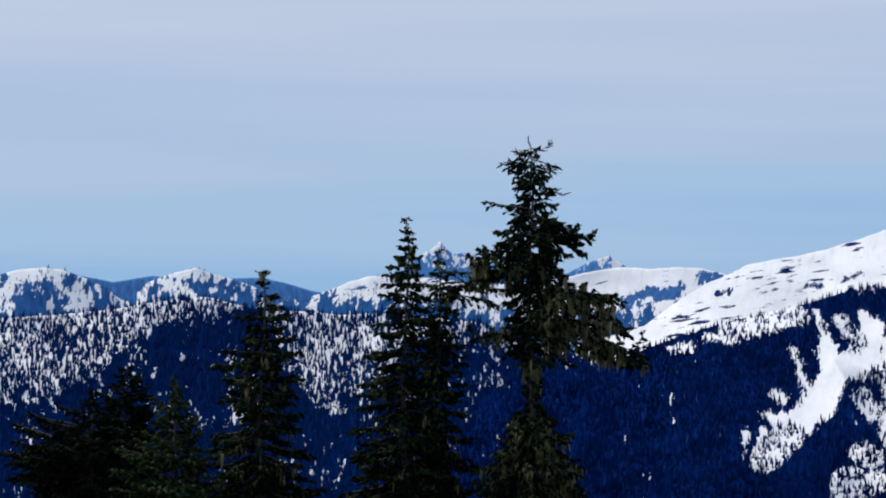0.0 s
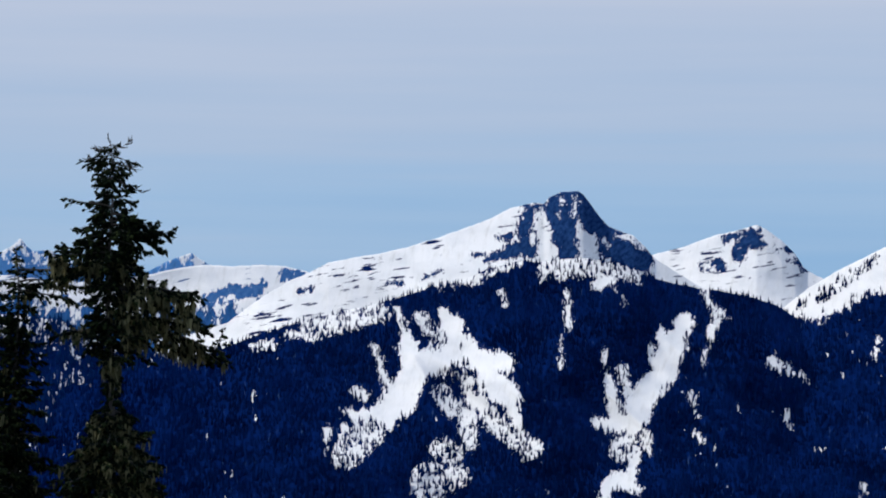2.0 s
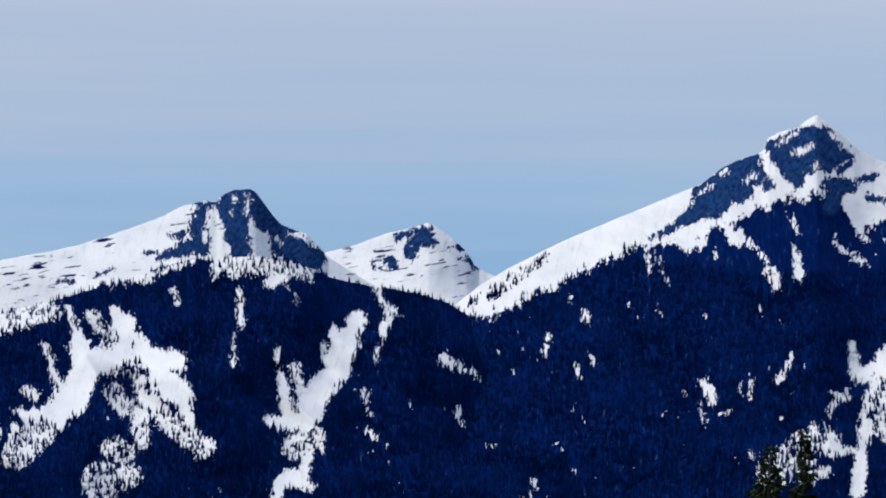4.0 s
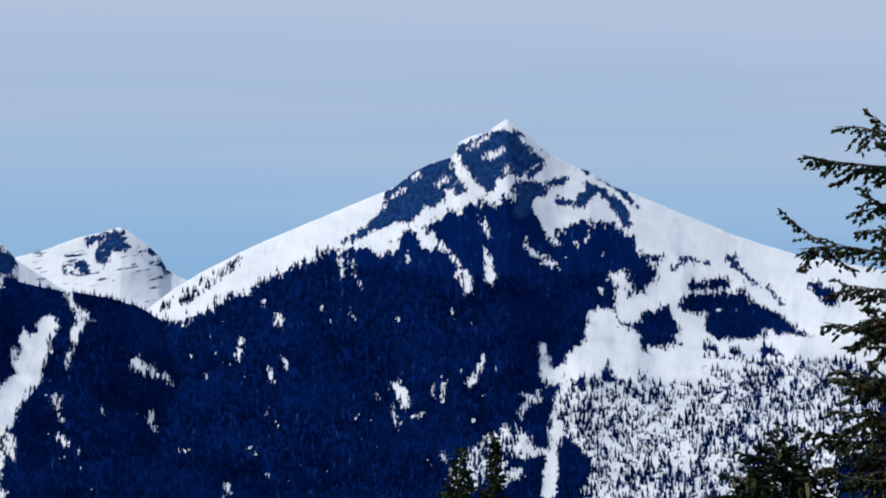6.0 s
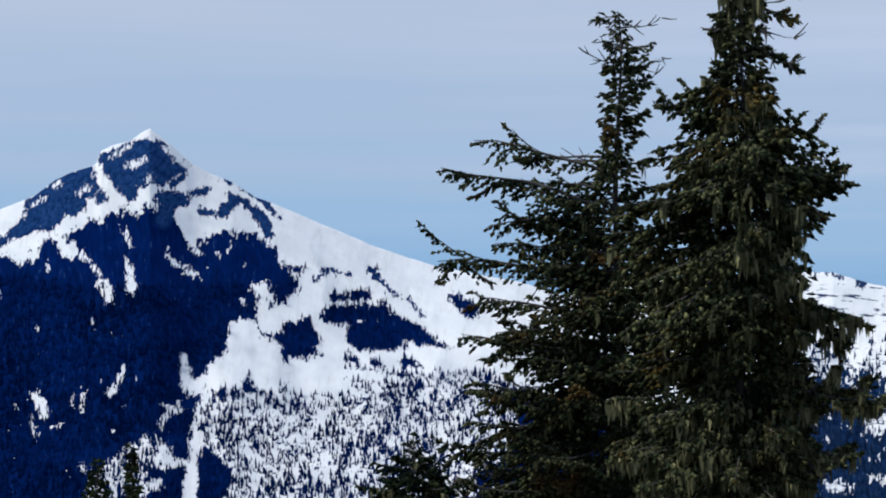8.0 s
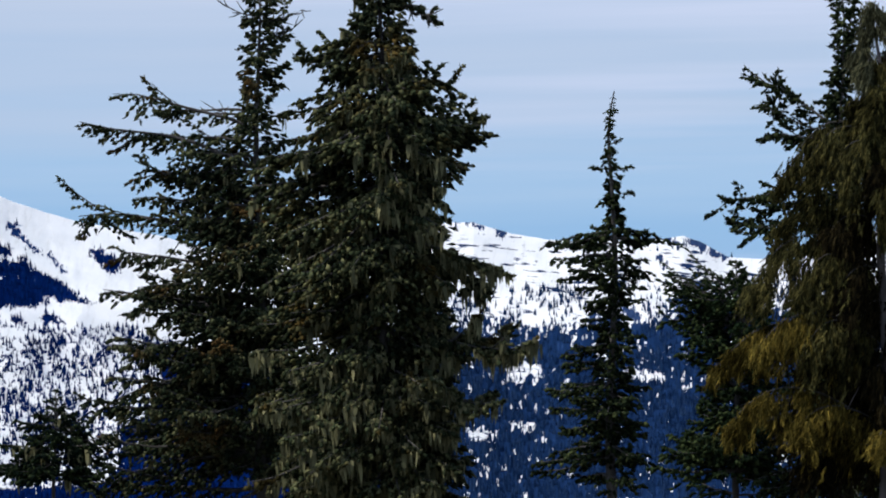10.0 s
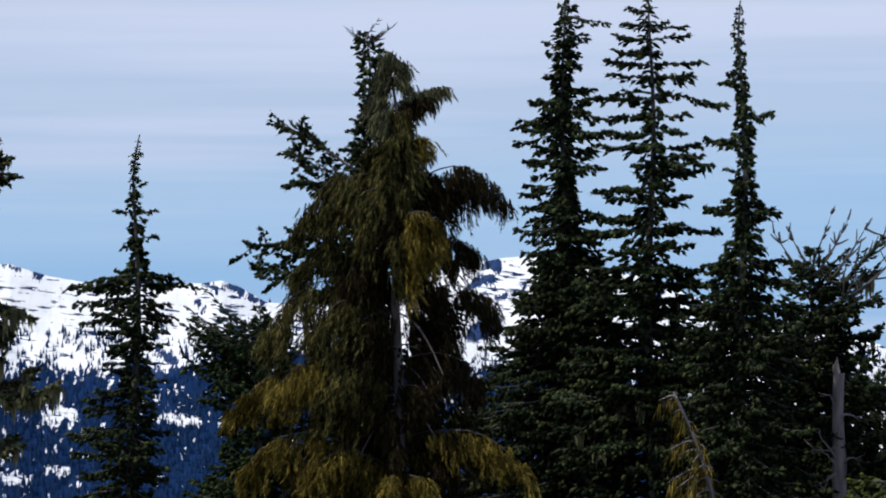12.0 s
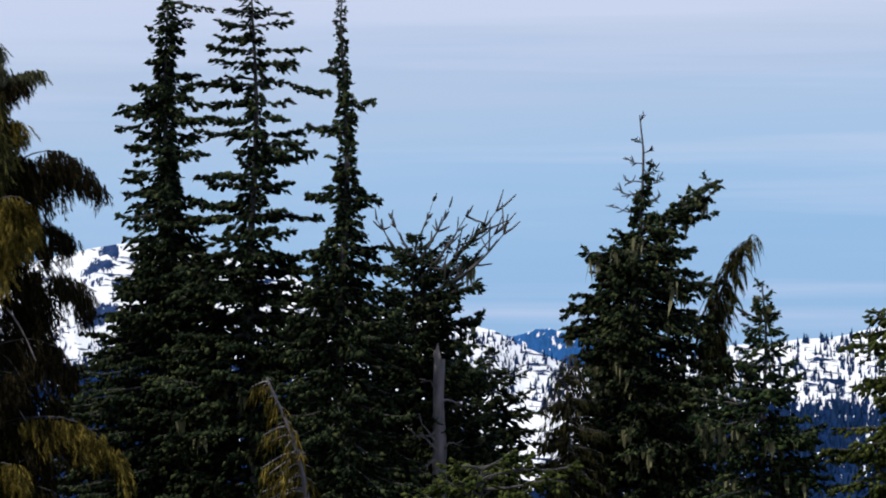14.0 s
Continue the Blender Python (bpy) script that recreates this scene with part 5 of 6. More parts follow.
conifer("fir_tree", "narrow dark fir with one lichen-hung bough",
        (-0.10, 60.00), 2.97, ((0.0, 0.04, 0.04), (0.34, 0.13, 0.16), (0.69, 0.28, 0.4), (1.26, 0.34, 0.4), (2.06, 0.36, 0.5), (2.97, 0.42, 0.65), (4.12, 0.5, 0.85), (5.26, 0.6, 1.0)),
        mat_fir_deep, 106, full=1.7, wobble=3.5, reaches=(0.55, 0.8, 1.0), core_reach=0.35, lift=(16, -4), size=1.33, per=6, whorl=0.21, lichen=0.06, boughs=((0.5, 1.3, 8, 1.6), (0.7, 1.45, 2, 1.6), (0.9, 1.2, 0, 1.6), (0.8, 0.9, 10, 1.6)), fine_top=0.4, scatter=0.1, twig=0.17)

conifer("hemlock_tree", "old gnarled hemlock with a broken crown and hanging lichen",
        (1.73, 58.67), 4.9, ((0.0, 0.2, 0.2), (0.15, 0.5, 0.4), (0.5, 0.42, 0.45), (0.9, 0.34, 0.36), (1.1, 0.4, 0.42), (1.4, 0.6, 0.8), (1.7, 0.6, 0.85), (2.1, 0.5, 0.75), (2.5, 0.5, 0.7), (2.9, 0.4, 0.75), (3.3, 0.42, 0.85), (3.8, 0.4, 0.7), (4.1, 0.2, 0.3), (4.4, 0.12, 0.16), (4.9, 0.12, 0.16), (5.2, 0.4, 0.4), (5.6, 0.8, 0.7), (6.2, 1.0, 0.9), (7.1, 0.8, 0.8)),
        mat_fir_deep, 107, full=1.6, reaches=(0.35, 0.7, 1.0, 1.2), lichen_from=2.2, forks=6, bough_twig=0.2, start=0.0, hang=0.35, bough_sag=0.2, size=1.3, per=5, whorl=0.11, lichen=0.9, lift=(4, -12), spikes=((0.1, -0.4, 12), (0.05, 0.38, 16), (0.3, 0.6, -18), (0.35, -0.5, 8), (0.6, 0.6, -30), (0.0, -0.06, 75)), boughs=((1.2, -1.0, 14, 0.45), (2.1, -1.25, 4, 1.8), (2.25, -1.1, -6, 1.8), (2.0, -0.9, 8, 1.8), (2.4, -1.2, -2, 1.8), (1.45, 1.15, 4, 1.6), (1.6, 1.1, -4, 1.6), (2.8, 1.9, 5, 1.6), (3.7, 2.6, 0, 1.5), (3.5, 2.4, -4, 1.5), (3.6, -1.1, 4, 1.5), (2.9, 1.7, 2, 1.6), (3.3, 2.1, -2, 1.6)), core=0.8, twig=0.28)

conifer("fir_tree", "thin dark spire of a small fir",
        (18.16, 46.59), -0.33, ((0.0, 0.04, 0.04), (0.38, 0.07, 0.07), (0.86, 0.14, 0.14), (1.33, 0.24, 0.29)),
        mat_fir, 108, size=1.11, per=4, whorl=0.06, twig=0.12)

conifer("fir_tree", "bushy green top of a small fir",
        (18.02, 47.71), -0.64, ((0.0, 0.04, 0.04), (0.31, 0.15, 0.15), (0.91, 0.29, 0.29)),
        mat_hemlock, 109, size=1.13, per=5, whorl=0.08)

conifer("fir_tree", "fir with long open boughs and a half-dead top",
        (25.53, 43.01), 6.95, ((0.0, 0.04, 0.04), (0.38, 0.3, 0.38), (0.95, 0.3, 0.6), (1.53, 0.3, 0.6), (2.1, 0.27, 0.55), (2.67, 0.5, 0.57), (3.24, 1.2, 0.76), (3.8, 1.5, 0.8), (4.38, 2.1, 0.86), (5.15, 2.0, 0.86), (6.48, 2.3, 0.95), (7.43, 2.3, 1.05), (8.39, 2.5, 1.14)),
        mat_fir_old, 110, full=1.5, bough_sag=0.16, hang=0.3, reaches=(0.35, 0.6, 0.85, 1.1), flat=1.2, forks=5, bough_twig=0.24, size=1.11, per=4, whorl=0.14, lichen=0.04, lift=(14, 4), sag=0.2, boughs=((2.85, -2.4, 29, 1.0), (2.55, -1.7, 14, 0.3), (3.4, -2.95, 20, 1.4), (3.1, -1.7, 18, 1.0), (3.8, -2.2, 17, 1.2), (4.6, -3.3, 17, 1.6), (4.2, -2.2, 15, 1.4), (5.2, -2.6, 14, 1.6), (5.9, -2.7, 12, 1.6), (5.6, -2.2, 10, 1.8), (6.4, -2.2, 8, 1.8), (6.9, -2.9, 3, 1.8), (7.4, -2.6, 4, 1.8), (7.8, -2.2, 6, 1.8), (8.2, -2.8, 0, 1.8), (0.12, -0.45, 12, 1.2)), spikes=((0.3, 0.75, 5), (0.9, -0.7, 10), (1.0, 0.7, 10), (0.6, -0.4, 10), (2.6, -1.6, 8), (1.3, 0.6, 15)), twig=0.32)

conifer("hemlock_tree", "tall shaggy hemlock draped in grey lichen",
        (22.96, 35.19), 6.73, ((0.0, 0.2, 0.2), (0.48, 0.32, 0.36), (0.96, 0.34, 0.36), (1.44, 0.36, 0.36), (1.65, 0.85, 0.36), (1.92, 1.1, 0.38), (2.1, 1.15, 0.6), (2.3, 1.3, 0.7), (2.56, 1.6, 1.0), (3.0, 1.75, 1.2), (3.3, 1.75, 0.9), (3.68, 1.75, 0.8), (4.24, 1.7, 0.7), (4.65, 1.6, 1.0), (5.28, 1.6, 0.7), (5.85, 1.6, 1.05), (6.57, 1.7, 0.9), (7.69, 1.95, 1.1)),
        mat_spruce, 111, full=1.3, core=2.0, scatter=0.5, reaches=(0.5, 0.8, 1.0, 1.12), forks=7, bough_twig=0.2, core_reach=0.75, gap=0.06, size=1.2, per=6, whorl=0.14, lichen=0.85, lift=(5, -12), boughs=((0.5, 0.8, -15, 1.6), (0.9, 0.75, -30, 1.6), (0.7, -0.4, -25, 1.4), (3.0, 1.5, 2, 2.0), (2.9, 1.3, 6, 1.8), (4.6, 1.7, -2, 2.0), (4.75, 1.5, -6, 2.0), (5.9, 2.0, -4, 2.0), (5.8, 1.7, 0, 2.0), (6.7, 1.6, -4, 1.8), (2.3, 1.0, 5, 1.6), (1.8, -1.0, 12, 1.8), (1.95, -1.1, 4, 1.8)), spikes=((0.3, 0.6, 30), (0.55, 0.75, 5), (0.8, 0.8, -22), (1.05, 0.7, -32), (0.7, -0.45, -30), (0.2, 0.5, 55)), twig=0.3)

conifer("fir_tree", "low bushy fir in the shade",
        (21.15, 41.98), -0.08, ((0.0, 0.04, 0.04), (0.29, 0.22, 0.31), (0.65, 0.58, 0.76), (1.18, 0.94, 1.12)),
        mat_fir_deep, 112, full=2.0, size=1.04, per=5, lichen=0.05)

conifer("hemlock_tree", "slim hemlock with a thin leader and tiers of boughs",
        (23.14, 30.17), 3.97, ((0.0, 0.03, 0.03), (0.22, 0.05, 0.06), (0.65, 0.08, 0.06), (1.01, 0.14, 0.15), (1.38, 0.15, 0.15), (1.66, 0.3, 0.2), (1.78, 0.72, 0.43), (1.88, 0.83, 0.62), (2.1, 0.45, 0.3), (2.32, 0.68, 0.42), (2.75, 0.45, 0.27), (3.33, 0.68, 0.40), (3.91, 0.78, 0.45), (4.78, 0.95, 0.52)),
        mat_fir, 113, full=1.6, core_reach=0.4, flat=1.0, reaches=(0.5, 0.8, 1.05), wobble=4.0, size=0.65, per=5, whorl=0.16, lift=(5, 2), lean=(0.07, 0.0), lean_at=0.8, boughs=((1.85, -0.9, 3, 1.5), (1.9, 0.75, 5, 1.5), (2.1, -0.8, 0, 1.5), (1.8, 0.5, 5, 1.5), (1.0, 0.26, 10, 1.5), (1.0, -0.25, 8, 1.5), (0.7, 0.16, 30, 1.5), (1.35, 0.24, 20, 1.5), (2.35, -0.7, 0, 1.5)), twig=0.08, fine_top=0.3, core=1.6, gap=0.026)

conifer("hemlock_tree", "small spreading hemlock beside a cedar",
        (25.66, 30.72), 1.76, ((0.0, 0.04, 0.04), (0.27, 0.15, 0.15), (0.57, 0.92, 0.31), (0.88, 1.03, 0.38), (1.49, 0.61, 0.46), (2.10, 0.46, 0.61), (2.71, 1.22, 0.61)),
        mat_hemlock, 114, full=1.4, lift=(35, 10), forks=4, boughs=((0.55, -0.95, 22, 1.8), (0.8, -1.05, 10, 1.8), (1.3, -0.8, 15, 1.6), (0.5, 0.4, 30, 1.6)), size=0.89, per=9, whorl=0.1)

conifer("hemlock_tree", "dark hemlock spire with two thick side boughs",
        (26.76, 29.78), 5.49, ((0.0, 0.04, 0.04), (0.19, 0.21, 0.33), (0.50, 0.21, 0.21), (0.95, 0.17, 0.18), (1.41, 0.24, 0.18), (1.87, 0.36, 0.18), (2.63, 0.51, 0.25), (3.39, 0.51, 0.33), (6.44, 1.27, 1.01)),
        mat_fir, 115, full=1.6, fine_top=0.85, core=1.8, gap=0.024, bough_twig=0.17, hang=0.0, flat=1.5, forks=14, size=0.72, per=5, whorl=0.1, twig=0.12, boughs=((1.95, -1.3, 35, 1.6), (2.1, -1.15, 26, 1.6), (2.15, -1.0, 17, 1.6), (2.75, -1.5, 3, 1.6), (2.85, -1.35, -4, 1.6), (3.0, -1.2, -10, 1.6), (2.5, -0.6, 10, 1.6), (3.5, -1.0, 0, 1.6)), spikes=((0.1, 0.35, 20), (0.15, -0.25, 25), (0.2, 0.3, 30), (0.05, 0.15, 50)))

# boughs of the cedar: root east of the trunk, below the top, end, below the top, length of the curtain, reach towards the lookout, spread, arch
CEDAR_OLIVE_A = ((0, 1.9, 0.08, 2, 0.4, 0.35, 0.12, 0.1), (0, 0.55, 0.03, 0.6, 0.5, 0.2, 0.1, 0.1), (0, 1.1, 0.02, 1.2, 0.6, 0.3, 0.12, 0.1), (-0.09, 0.02, -0.03, 0.1, 0.14, 0.03, 0.04, 0.3), (-0.09, 0.06, -0.16, 0.16, 0.15, 0, 0.05, 0.3), (-0.08, 0.1, 0.08, 0.2, 0.2, 0.05, 0.06, 0.3), (-0.07, 0.2, -0.22, 0.3, 0.2, 0.05, 0.08, 0.2), (-0.06, 0.07, 0.05, 0.2, 0.22, 0.05, 0.06, 0.12), (-0.07, 0.09, -0.22, 0.33, 0.22, 0.05, 0.07, 0.12), (-0.06, 0.23, 0.11, 0.35, 0.23, 0.1, 0.08, 0.12), (-0.08, 0.28, -0.25, 0.43, 0.25, -0.05, 0.1, 0.12), (-0.04, 0.4, -0.41, 0.49, 0.43, 0.1, 0.13, 0.12))
CEDAR_OLIVE_B = ((-0.04, 0.48, -0.25, 0.65, 0.48, 0.25, 0.12, 0.12), (-0.02, 0.58, 0.06, 0.7, 0.52, 0.25, 0.1, 0.12), (0, 0.83, 0.14, 0.9, 0.8, 0.3, 0.12, 0.12), (-0.04, 0.8, -0.47, 0.93, 0.58, 0.15, 0.14, 0.12), (-0.03, 0.88, -0.21, 1.02, 0.8, 0.3, 0.13, 0.12), (-0.02, 1.17, -0.88, 1.65, 0.54, 0.2, 0.2, 0.35), (-0.02, 1.17, -0.63, 1.4, 0.72, 0.35, 0.2, 0.25), (-0.02, 1.25, -0.36, 1.37, 0.83, 0.45, 0.16, 0.15), (-0.03, 1.92, -0.91, 1.95, 0.58, 0.1, 0.2, 0.3), (-0.04, 2.32, -1.18, 2.55, 0.68, 0.2, 0.25, 0.35), (-0.04, 2.37, -0.76, 2.52, 0.87, 0.45, 0.22, 0.3), (-0.05, 2.97, -0.66, 2.97, 0.75, 0.55, 0.2, 0.25))
CEDAR_OLIVE_C = ((0, 0.75, -0.06, 0.85, 0.5, 0.4, 0.12, 0.1), (0, 1.6, 0, 1.7, 0.5, 0.5, 0.14, 0.1))
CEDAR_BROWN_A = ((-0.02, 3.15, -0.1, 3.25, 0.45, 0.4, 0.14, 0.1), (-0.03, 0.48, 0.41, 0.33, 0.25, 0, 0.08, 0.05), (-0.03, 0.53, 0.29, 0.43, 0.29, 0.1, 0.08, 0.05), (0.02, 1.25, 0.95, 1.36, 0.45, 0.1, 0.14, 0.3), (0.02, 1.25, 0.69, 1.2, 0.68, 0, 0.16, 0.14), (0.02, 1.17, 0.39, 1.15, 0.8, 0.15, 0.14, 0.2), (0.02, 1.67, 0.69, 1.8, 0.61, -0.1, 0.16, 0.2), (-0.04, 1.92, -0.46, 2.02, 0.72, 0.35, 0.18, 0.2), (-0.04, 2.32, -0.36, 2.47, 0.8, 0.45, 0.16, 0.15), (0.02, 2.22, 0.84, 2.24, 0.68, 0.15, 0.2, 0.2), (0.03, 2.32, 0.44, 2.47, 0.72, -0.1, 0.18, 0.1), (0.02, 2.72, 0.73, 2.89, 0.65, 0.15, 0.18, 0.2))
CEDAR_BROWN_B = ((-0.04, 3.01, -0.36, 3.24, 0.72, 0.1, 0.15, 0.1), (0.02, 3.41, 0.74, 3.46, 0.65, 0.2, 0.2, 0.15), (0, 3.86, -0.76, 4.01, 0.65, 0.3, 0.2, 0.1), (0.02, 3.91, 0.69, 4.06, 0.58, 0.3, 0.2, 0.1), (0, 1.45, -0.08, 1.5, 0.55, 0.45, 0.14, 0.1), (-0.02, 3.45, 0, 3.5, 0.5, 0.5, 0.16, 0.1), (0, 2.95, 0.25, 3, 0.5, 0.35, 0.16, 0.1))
CEDAR_GOLD_A = ((0, 0.75, 0.26, 0.82, 0.54, 0.2, 0.1, 0.12), (0.02, 1.47, 0.35, 1.53, 0.87, 0.6, 0.11, 0.1), (0.03, 1.52, 0.2, 1.51, 0.9, 0.65, 0.1, 0.1), (-0.05, 2.97, -1.09, 3.01, 0.68, 0.5, 0.22, 0.25), (-0.05, 3.21, -1.49, 3.25, 0.51, 0.2, 0.2, 0.3), (-0.06, 3.71, -1.34, 3.66, 0.58, 0.5, 0.22, 0.25), (-0.06, 3.66, -0.76, 3.69, 0.68, 0.6, 0.2, 0.2), (0.02, 3.46, 1.18, 3.82, 0.46, 0.3, 0.2, 0.25), (0, 3.76, 0.26, 3.8, 0.43, 0.8, 0.14, 0.1), (0, 3.76, -0.06, 3.8, 0.39, 0.85, 0.12, 0.1))
# far-side boughs in shade-darkened sprays: end east of the trunk, below the top
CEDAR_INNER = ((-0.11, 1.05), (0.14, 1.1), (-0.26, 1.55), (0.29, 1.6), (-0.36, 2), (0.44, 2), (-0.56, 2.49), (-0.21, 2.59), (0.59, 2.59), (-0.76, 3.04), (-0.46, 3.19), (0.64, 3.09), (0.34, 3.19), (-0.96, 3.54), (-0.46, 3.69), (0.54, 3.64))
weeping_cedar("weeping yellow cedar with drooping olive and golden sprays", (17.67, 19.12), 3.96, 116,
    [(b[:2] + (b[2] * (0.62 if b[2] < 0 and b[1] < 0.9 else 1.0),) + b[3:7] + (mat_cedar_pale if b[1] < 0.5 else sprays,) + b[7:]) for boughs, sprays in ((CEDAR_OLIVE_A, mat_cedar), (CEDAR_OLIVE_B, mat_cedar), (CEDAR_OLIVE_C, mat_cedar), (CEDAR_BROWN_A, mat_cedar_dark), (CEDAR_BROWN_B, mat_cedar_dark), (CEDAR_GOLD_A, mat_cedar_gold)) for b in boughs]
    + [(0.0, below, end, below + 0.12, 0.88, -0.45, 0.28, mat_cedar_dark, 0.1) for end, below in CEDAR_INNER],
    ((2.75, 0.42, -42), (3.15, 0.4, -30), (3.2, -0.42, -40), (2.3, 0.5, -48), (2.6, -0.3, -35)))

conifer("fir_tree", "tall narrow fir with short drooping boughs",
        (27.28, 26.52), 5.82, ((0.0, 0.04, 0.04), (0.25, 0.12, 0.15), (0.54, 0.3, 0.27), (1.05, 0.29, 0.36), (1.48, 0.43, 0.36), (1.85, 0.55, 0.5), (2.28, 0.42, 0.43), (2.57, 0.54, 0.43), (3.22, 0.64, 0.55), (3.73, 0.6, 0.62), (4.45, 0.95, 0.75), (5.18, 1.35, 0.95), (6.0, 1.75, 1.1), (6.63, 1.95, 1.2)),
        mat_fir, 117, full=1.7, core_reach=0.16, reaches=(0.75, 0.95, 1.12), flat=1.0, low=2.4, wobble=5.0, low_at=2.6, size=0.75, per=3.4, whorl=0.13, lift=(-6, -16), sag=0.0, upturn=0.12, twig=0.05, boughs=((0.35, 0.6, -4, 1.5), (1.55, -0.62, -10, 1.5), (1.5, 0.6, -12, 1.5)), scatter=0.15, gap=0.024, core=2.6)

conifer("fir_tree", "tall fir with flat level tiers and open gaps",
        (27.30, 25.07), 5.70, ((0.0, 0.04, 0.04), (0.25, 0.23, 0.40), (0.46, 0.37, 0.37), (0.81, 0.55, 0.54), (1.27, 0.78, 0.79), (1.52, 0.44, 0.61), (1.80, 0.69, 0.61), (2.22, 0.76, 0.72), (2.64, 0.76, 0.65), (3.07, 0.87, 0.87), (3.42, 0.90, 0.83), (4.06, 1.15, 0.9), (4.69, 1.2, 1.0), (5.40, 1.35, 1.1), (6.45, 1.5, 1.2)),
        mat_fir, 118, full=2.2, core_reach=0.14, reaches=(0.7, 0.9, 1.02), flat=1.1, lichen_from=3.5, low=2.4, wobble=2.5, low_at=2.7, size=0.85, per=2.6, whorl=0.2, lift=(4, -3), sag=0.04, upturn=0.08, hang=-0.08, twig=0.08, core=1.1, lichen=0.05, boughs=((1.3, -0.85, 3, 2.0), (1.35, 0.9, 4, 2.0), (3.0, 0.9, 3, 2.0), (0.5, 0.45, 6, 2.0), (2.1, 0.75, 4, 2.0)), scatter=0.05, gap=0.015)

conifer("hemlock_tree", "thin-topped hemlock with a bushy lower crown",
        (27.31, 23.57), 5.45, ((0.0, 0.03, 0.03), (0.24, 0.06, 0.06), (0.65, 0.04, 0.08), (1.00, 0.16, 0.09), (1.2, 0.06, 0.1), (1.41, 0.08, 0.2), (1.68, 0.3, 0.1), (1.8, 0.12, 0.1), (2.02, 0.17, 0.11), (2.50, 0.36, 0.30), (2.78, 0.14, 0.18), (3.12, 0.48, 0.55), (3.67, 0.6, 0.75), (4.43, 0.7, 0.8), (5.11, 0.8, 0.95), (6.14, 0.9, 1.1)),
        mat_fir, 119, full=1.6, core_reach=0.5, flat=1.0, reaches=(0.5, 0.8, 1.05), low=2.6, low_at=2.4, forks=4, bough_twig=0.1, size=0.6, per=3, whorl=0.11, lift=(12, -5), twig=0.05, boughs=((0.98, -0.24, 5, 2.0), (1.42, 0.3, 8, 2.0), (1.68, -0.42, 4, 2.0), (2.5, -0.48, 3, 2.0), (2.5, 0.4, -8, 2.0)), core=2.2, gap=0.026, fine_top=0.4)

conifer("hemlock_tree", "ragged half-dead hemlock leaning outwards",
        (30.95, 25.47), 2.55, ((0.0, 0.04, 0.04), (0.3, 0.25, 0.3), (0.7, 0.42, 0.48), (1.2, 0.6, 0.6), (1.8, 0.8, 0.85), (2.6, 1.0, 1.0), (3.51, 1.1, 1.15)),
        mat_fir, 120, stout=1.7, full=1.8, bough_twig=0.2, gap=0.035, forks=9, size=0.89, per=8, whorl=0.09, lift=(30, 0), lichen=0.01, bare=0.15, boughs=((0.9, 0.95, 48, 2.0), (0.85, 0.9, 38, 2.2), (1.0, 0.95, 25, 2.4), (0.6, 0.5, 52, 1.8), (0.5, -0.35, 50, 1.4), (1.3, 0.85, 12, 2.4), (1.7, 0.9, -5, 2.4), (1.1, -0.6, 15, 2.0), (1.5, 0.8, 5, 2.2), (0.7, 0.4, 35, 2.0)), spikes=((0.9, 1.15, 44), (1.0, 1.25, 34), (0.75, 0.75, 50), (1.05, 1.1, 40), (0.35, -0.3, 60), (0.2, 0.25, 68), (0.5, -0.5, 52), (0.5, 0.5, 58)))

conifer("fir_tree", "dark fir standing behind a grey snag",
        (34.68, 27.22), 0.97, ((0.0, 0.04, 0.04), (0.25, 0.15, 0.18), (0.50, 0.36, 0.44), (1.01, 0.5, 0.6), (1.51, 0.6, 0.7), (2.18, 0.75, 0.8)),
        mat_fir, 121, full=1.5, size=0.98, per=6, whorl=0.11)

conifer("hemlock_tree", "broad dark hemlock with a dead grey spire",
        (34.42, 24.26), 4.27, ((0.0, 0.02, 0.02), (1.1, 0.05, 0.06), (1.45, 0.12, 0.16), (1.65, 0.27, 0.34), (1.97, 0.6, 0.85), (2.37, 0.7, 1.0), (2.85, 0.96, 1.2), (3.35, 0.85, 1.18), (3.95, 1.06, 1.1), (4.75, 1.14, 1.18), (5.55, 1.22, 1.26)),
        mat_fir, 122, full=1.5, reaches=(0.7, 0.9, 1.05), lichen_from=1.0, start=1.1, forks=6, size=0.98, per=6, whorl=0.1, lichen=0.06, boughs=((1.65, 1.15, 40, 2.2), (1.7, 1.0, 34, 2.2), (1.75, 0.9, 24, 2.0), (1.85, 0.8, 38, 2.0), (2.0, -0.75, 8, 1.8), (2.7, -1.0, 5, 1.8), (2.4, 1.15, 10, 1.8), (1.55, 0.3, 20, 1.8), (1.45, 0.16, 79, 3.0), (1.4, 0.12, 80, 3.0)), spikes=((0.4, -0.12, 15), (0.55, 0.14, 25), (0.7, -0.22, 10), (0.85, 0.2, 20), (0.95, -0.32, 4), (1.05, 0.24, 28), (1.15, -0.36, 8), (1.25, 0.26, 15), (1.4, -0.42, 10), (1.35, 0.2, 35), (0.1, 0.05, 70)))

conifer("cedar_tree", "rounded olive-brown cedar beside a taller tree",
        (32.24, 23.85), 0.92, ((0.0, 0.04, 0.04), (0.24, 0.23, 0.27), (0.70, 0.32, 0.46), (1.31, 0.38, 0.53), (2.07, 0.42, 0.61)),
        mat_cedar_olive, 123, size=0.89, weep=True, per=9, whorl=0.09, sag=0.4, twig=0.12, gap=0.014, upturn=0.0, start=0.0)

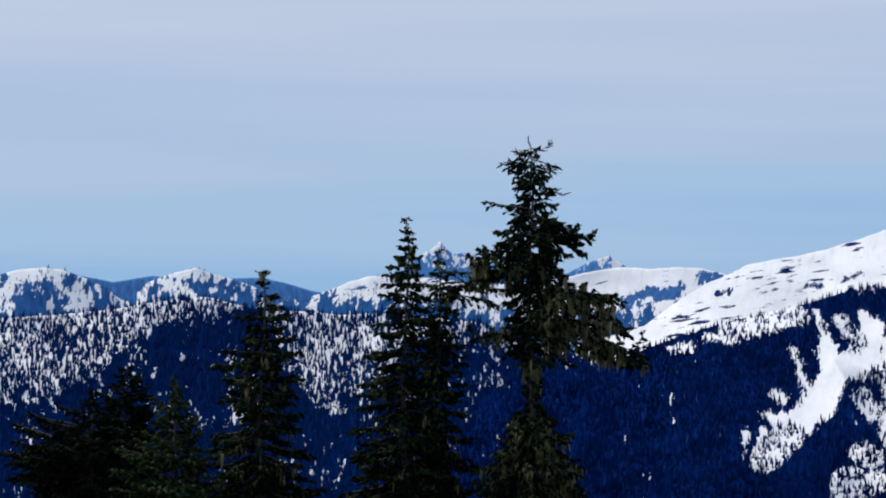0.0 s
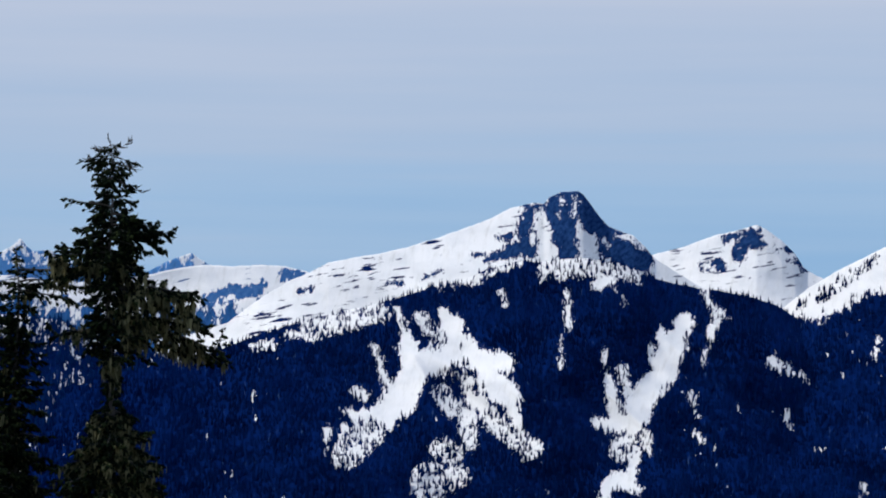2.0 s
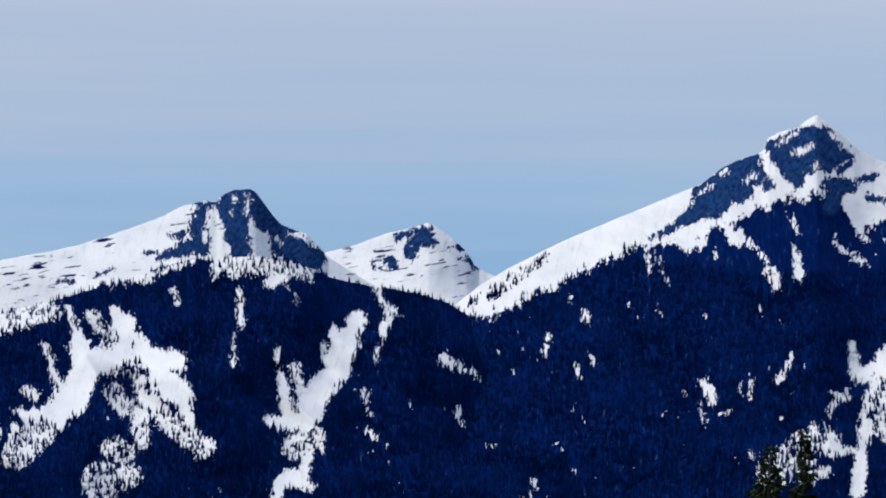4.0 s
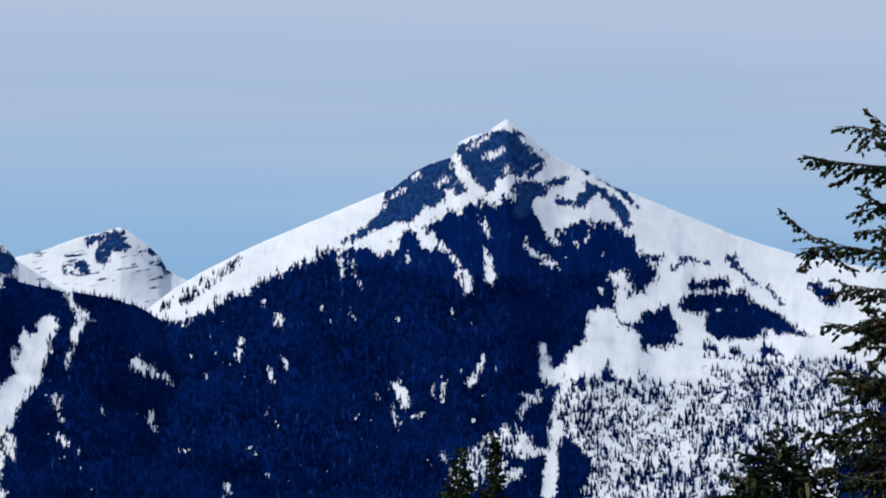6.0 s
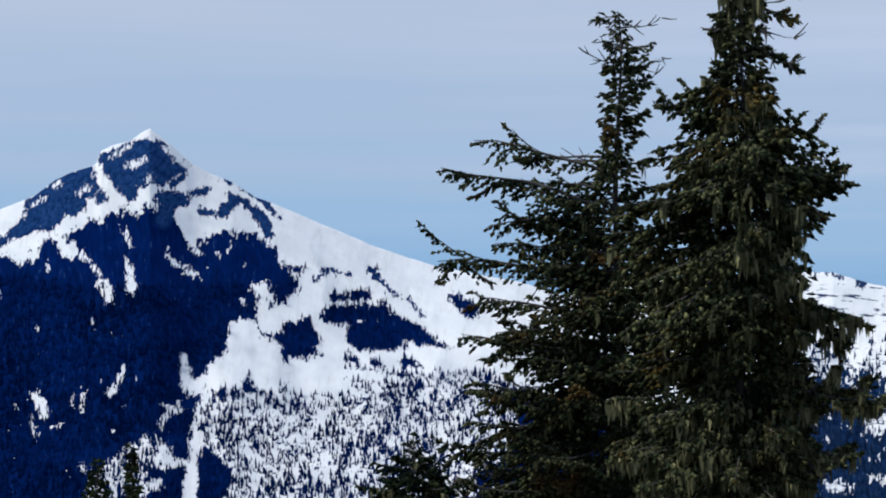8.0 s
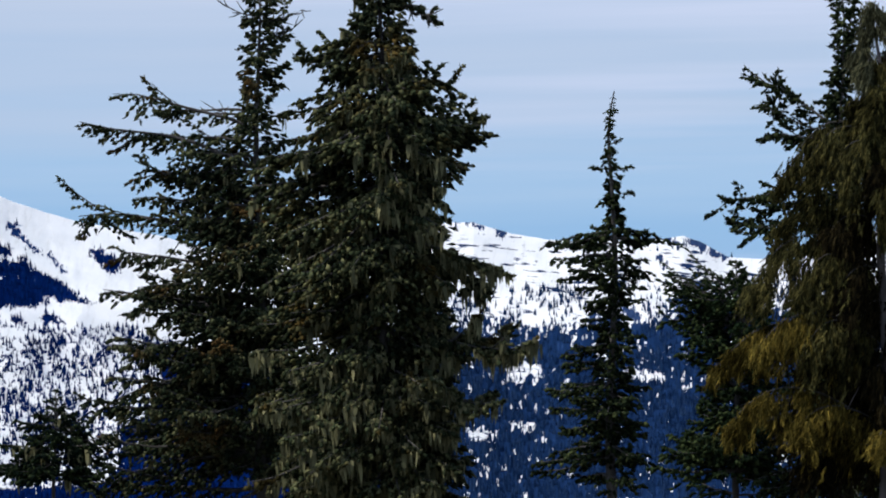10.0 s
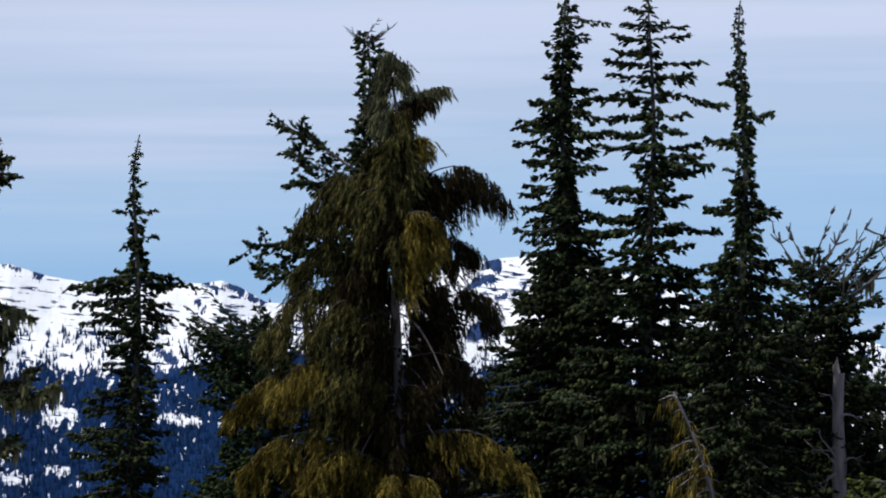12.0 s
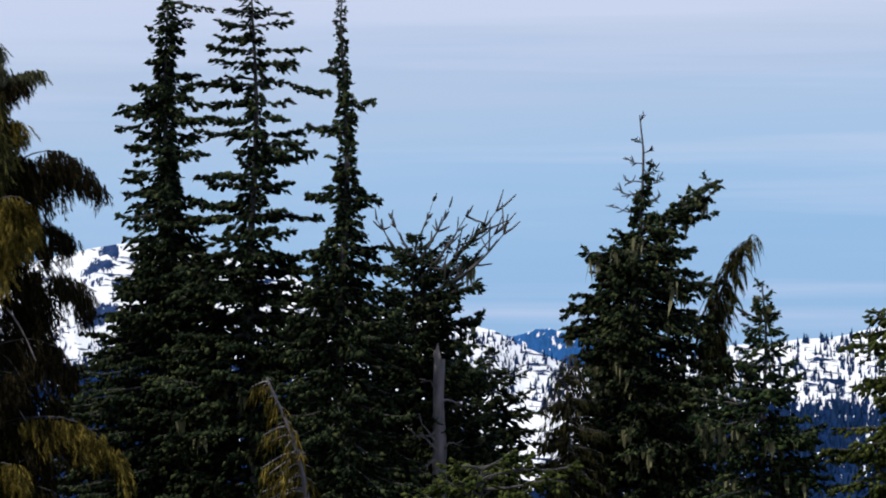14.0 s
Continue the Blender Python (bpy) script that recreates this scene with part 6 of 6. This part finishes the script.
conifer("fir_tree", "young fir with a pointed top and dense skirts",
        (32.89, 21.20), 1.88, ((0.0, 0.04, 0.04), (0.30, 0.22, 0.13), (0.74, 0.39, 0.18), (1.04, 0.43, 0.35), (1.49, 0.80, 0.54), (1.78, 1.14, 0.72), (2.23, 0.99, 0.76), (2.68, 1.17, 1.02), (2.97, 1.25, 1.06)),
        mat_hemlock, 124, full=1.5, size=0.87, per=6, whorl=0.14, lift=(30, -5), lichen=0.1, fine_top=0.4, scatter=0.2, twig=0.2)

conifer("fir_tree", "green fir with wide level boughs",
        (31.43, 17.88), 2.39, ((0.0, 0.04, 0.04), (0.41, 0.27, 0.27), (1.24, 0.82, 0.69), (1.92, 0.69, 0.82), (2.61, 1.20, 1.10), (3.29, 1.10, 1.10)),
        mat_bright, 125, full=1.6, size=0.8, per=5, whorl=0.16, lift=(10, 0), boughs=((1.25, -0.95, 2, 1.8), (2.6, -1.3, 2, 1.8), (2.75, -1.2, -3, 1.8)))



conifer("cedar_tree", "leaning young cedar with a pale bent stem and golden sprays",
        (18.11, 15.85), 1.01, ((0.0, 0.12, 0.02), (0.2, 0.14, 0.04), (0.5, 0.24, 0.08), (0.9, 0.36, 0.14), (1.2, 0.3, 0.2)),
        mat_cedar_gold, 126, size=0.7, weep=True, per=6, whorl=0.1, lift=(10, 10), sag=0.5, upturn=0.0, twig=0.16, gap=0.012, lean=(-0.3, 0.0), lean_at=1.2, bark=mat_grey_wood, core=0.0)
conifer("fir_tree", "bright green top of a low fir with one rising bough",
        (18.6, 14.4), 0.33, ((0.0, 0.25, 0.2), (0.2, 0.4, 0.3), (0.6, 0.6, 0.5)),
        mat_bright, 127, size=0.7, forks=9, bough_twig=0.2, full=1.8, per=5, whorl=0.07, boughs=((0.12, 0.75, 14, 2.2), (0.2, 0.7, 10, 2.2), (0.15, -0.4, 0, 2.0)))


def snag(at, top, girth, seed):
    """A dead grey trunk, broken off, with a few bare branches."""
    rnd = np.random.RandomState(seed)
    x, y = at
    z0 = ground_z(x, y)
    H = top - z0
    root = new("dead_tree")
    root.location = (x, y, z0)
    h = np.linspace(-0.2, H, 16)
    pts = np.stack([0.05 * np.sin(h * 0.9) + 0.02 * np.sin(h * 4.1), 0.04 * np.cos(h * 0.7), h], -1)
    V, F = tubes([(pts, girth * (1.9 - 0.9 * h / H) * (1 + 0.1 * rnd.normal(size=16)))], 10)
    V[-10:, 2] += rnd.uniform(-0.18, 0.14, 10)
    part("trunk", mesh_from("trunk", V, F, mat_grey_wood, True), root)
    bearing = math.atan2(x, y)
    east = np.array([math.cos(bearing), -math.sin(bearing), 0])
    for low, reach, rise in ((1.25, -0.42, 0.16), (1.15, -0.36, 0.3), (1.45, -0.3, -0.12), (1.0, -0.3, -0.1), (0.7, 0.28, 0.06), (1.5, -0.4, 0.05), (0.5, -0.2, 0.1), (1.3, 0.3, 0.1)):
        s = np.linspace(0, 1, 6)[:, None]
        line = np.array([0, 0, H - low]) + east * reach * s + np.array([0, 0, 1.0]) * (rise * s + 0.06 * np.sin(5 * s + low * 9)) + 0.02 * rnd.normal(size=(6, 3)) * s
        side = (line[3:5].mean(0), line[4] + np.array([0, 0, rnd.uniform(-0.15, 0.15)]) + 0.1 * east * np.sign(reach))
        V, F = tubes([(line, 0.02 * (1.1 - s[:, 0])), (np.array([side[0], 0.5 * (side[0] + side[1]), side[1]]), np.array([0.007, 0.006, 0.003]))], 5)
        part("dead_branch", mesh_from("dead_branch", V, F, mat_grey_wood), root)
    return tagged(root, "broken grey snag with bare twisted branches", "dead tree")


snag((30.37, 24.6), 0.97, 0.082, 5)


conifer("cedar_tree", "thin cedar bent over beside a broad hemlock",
        (35.81, 24.03), 2.60, ((0.0, 0.1, 0.1), (0.3, 0.16, 0.14), (0.7, 0.2, 0.16), (1.2, 0.22, 0.2), (1.9, 0.25, 0.25)),
        mat_cedar, 128, size=1.1, weep=True, per=7, whorl=0.1, lift=(10, 10), sag=0.4, upturn=0.0, twig=0.22, gap=0.010, lean=(0.62, 0.0), lean_at=1.4, core=0.8)
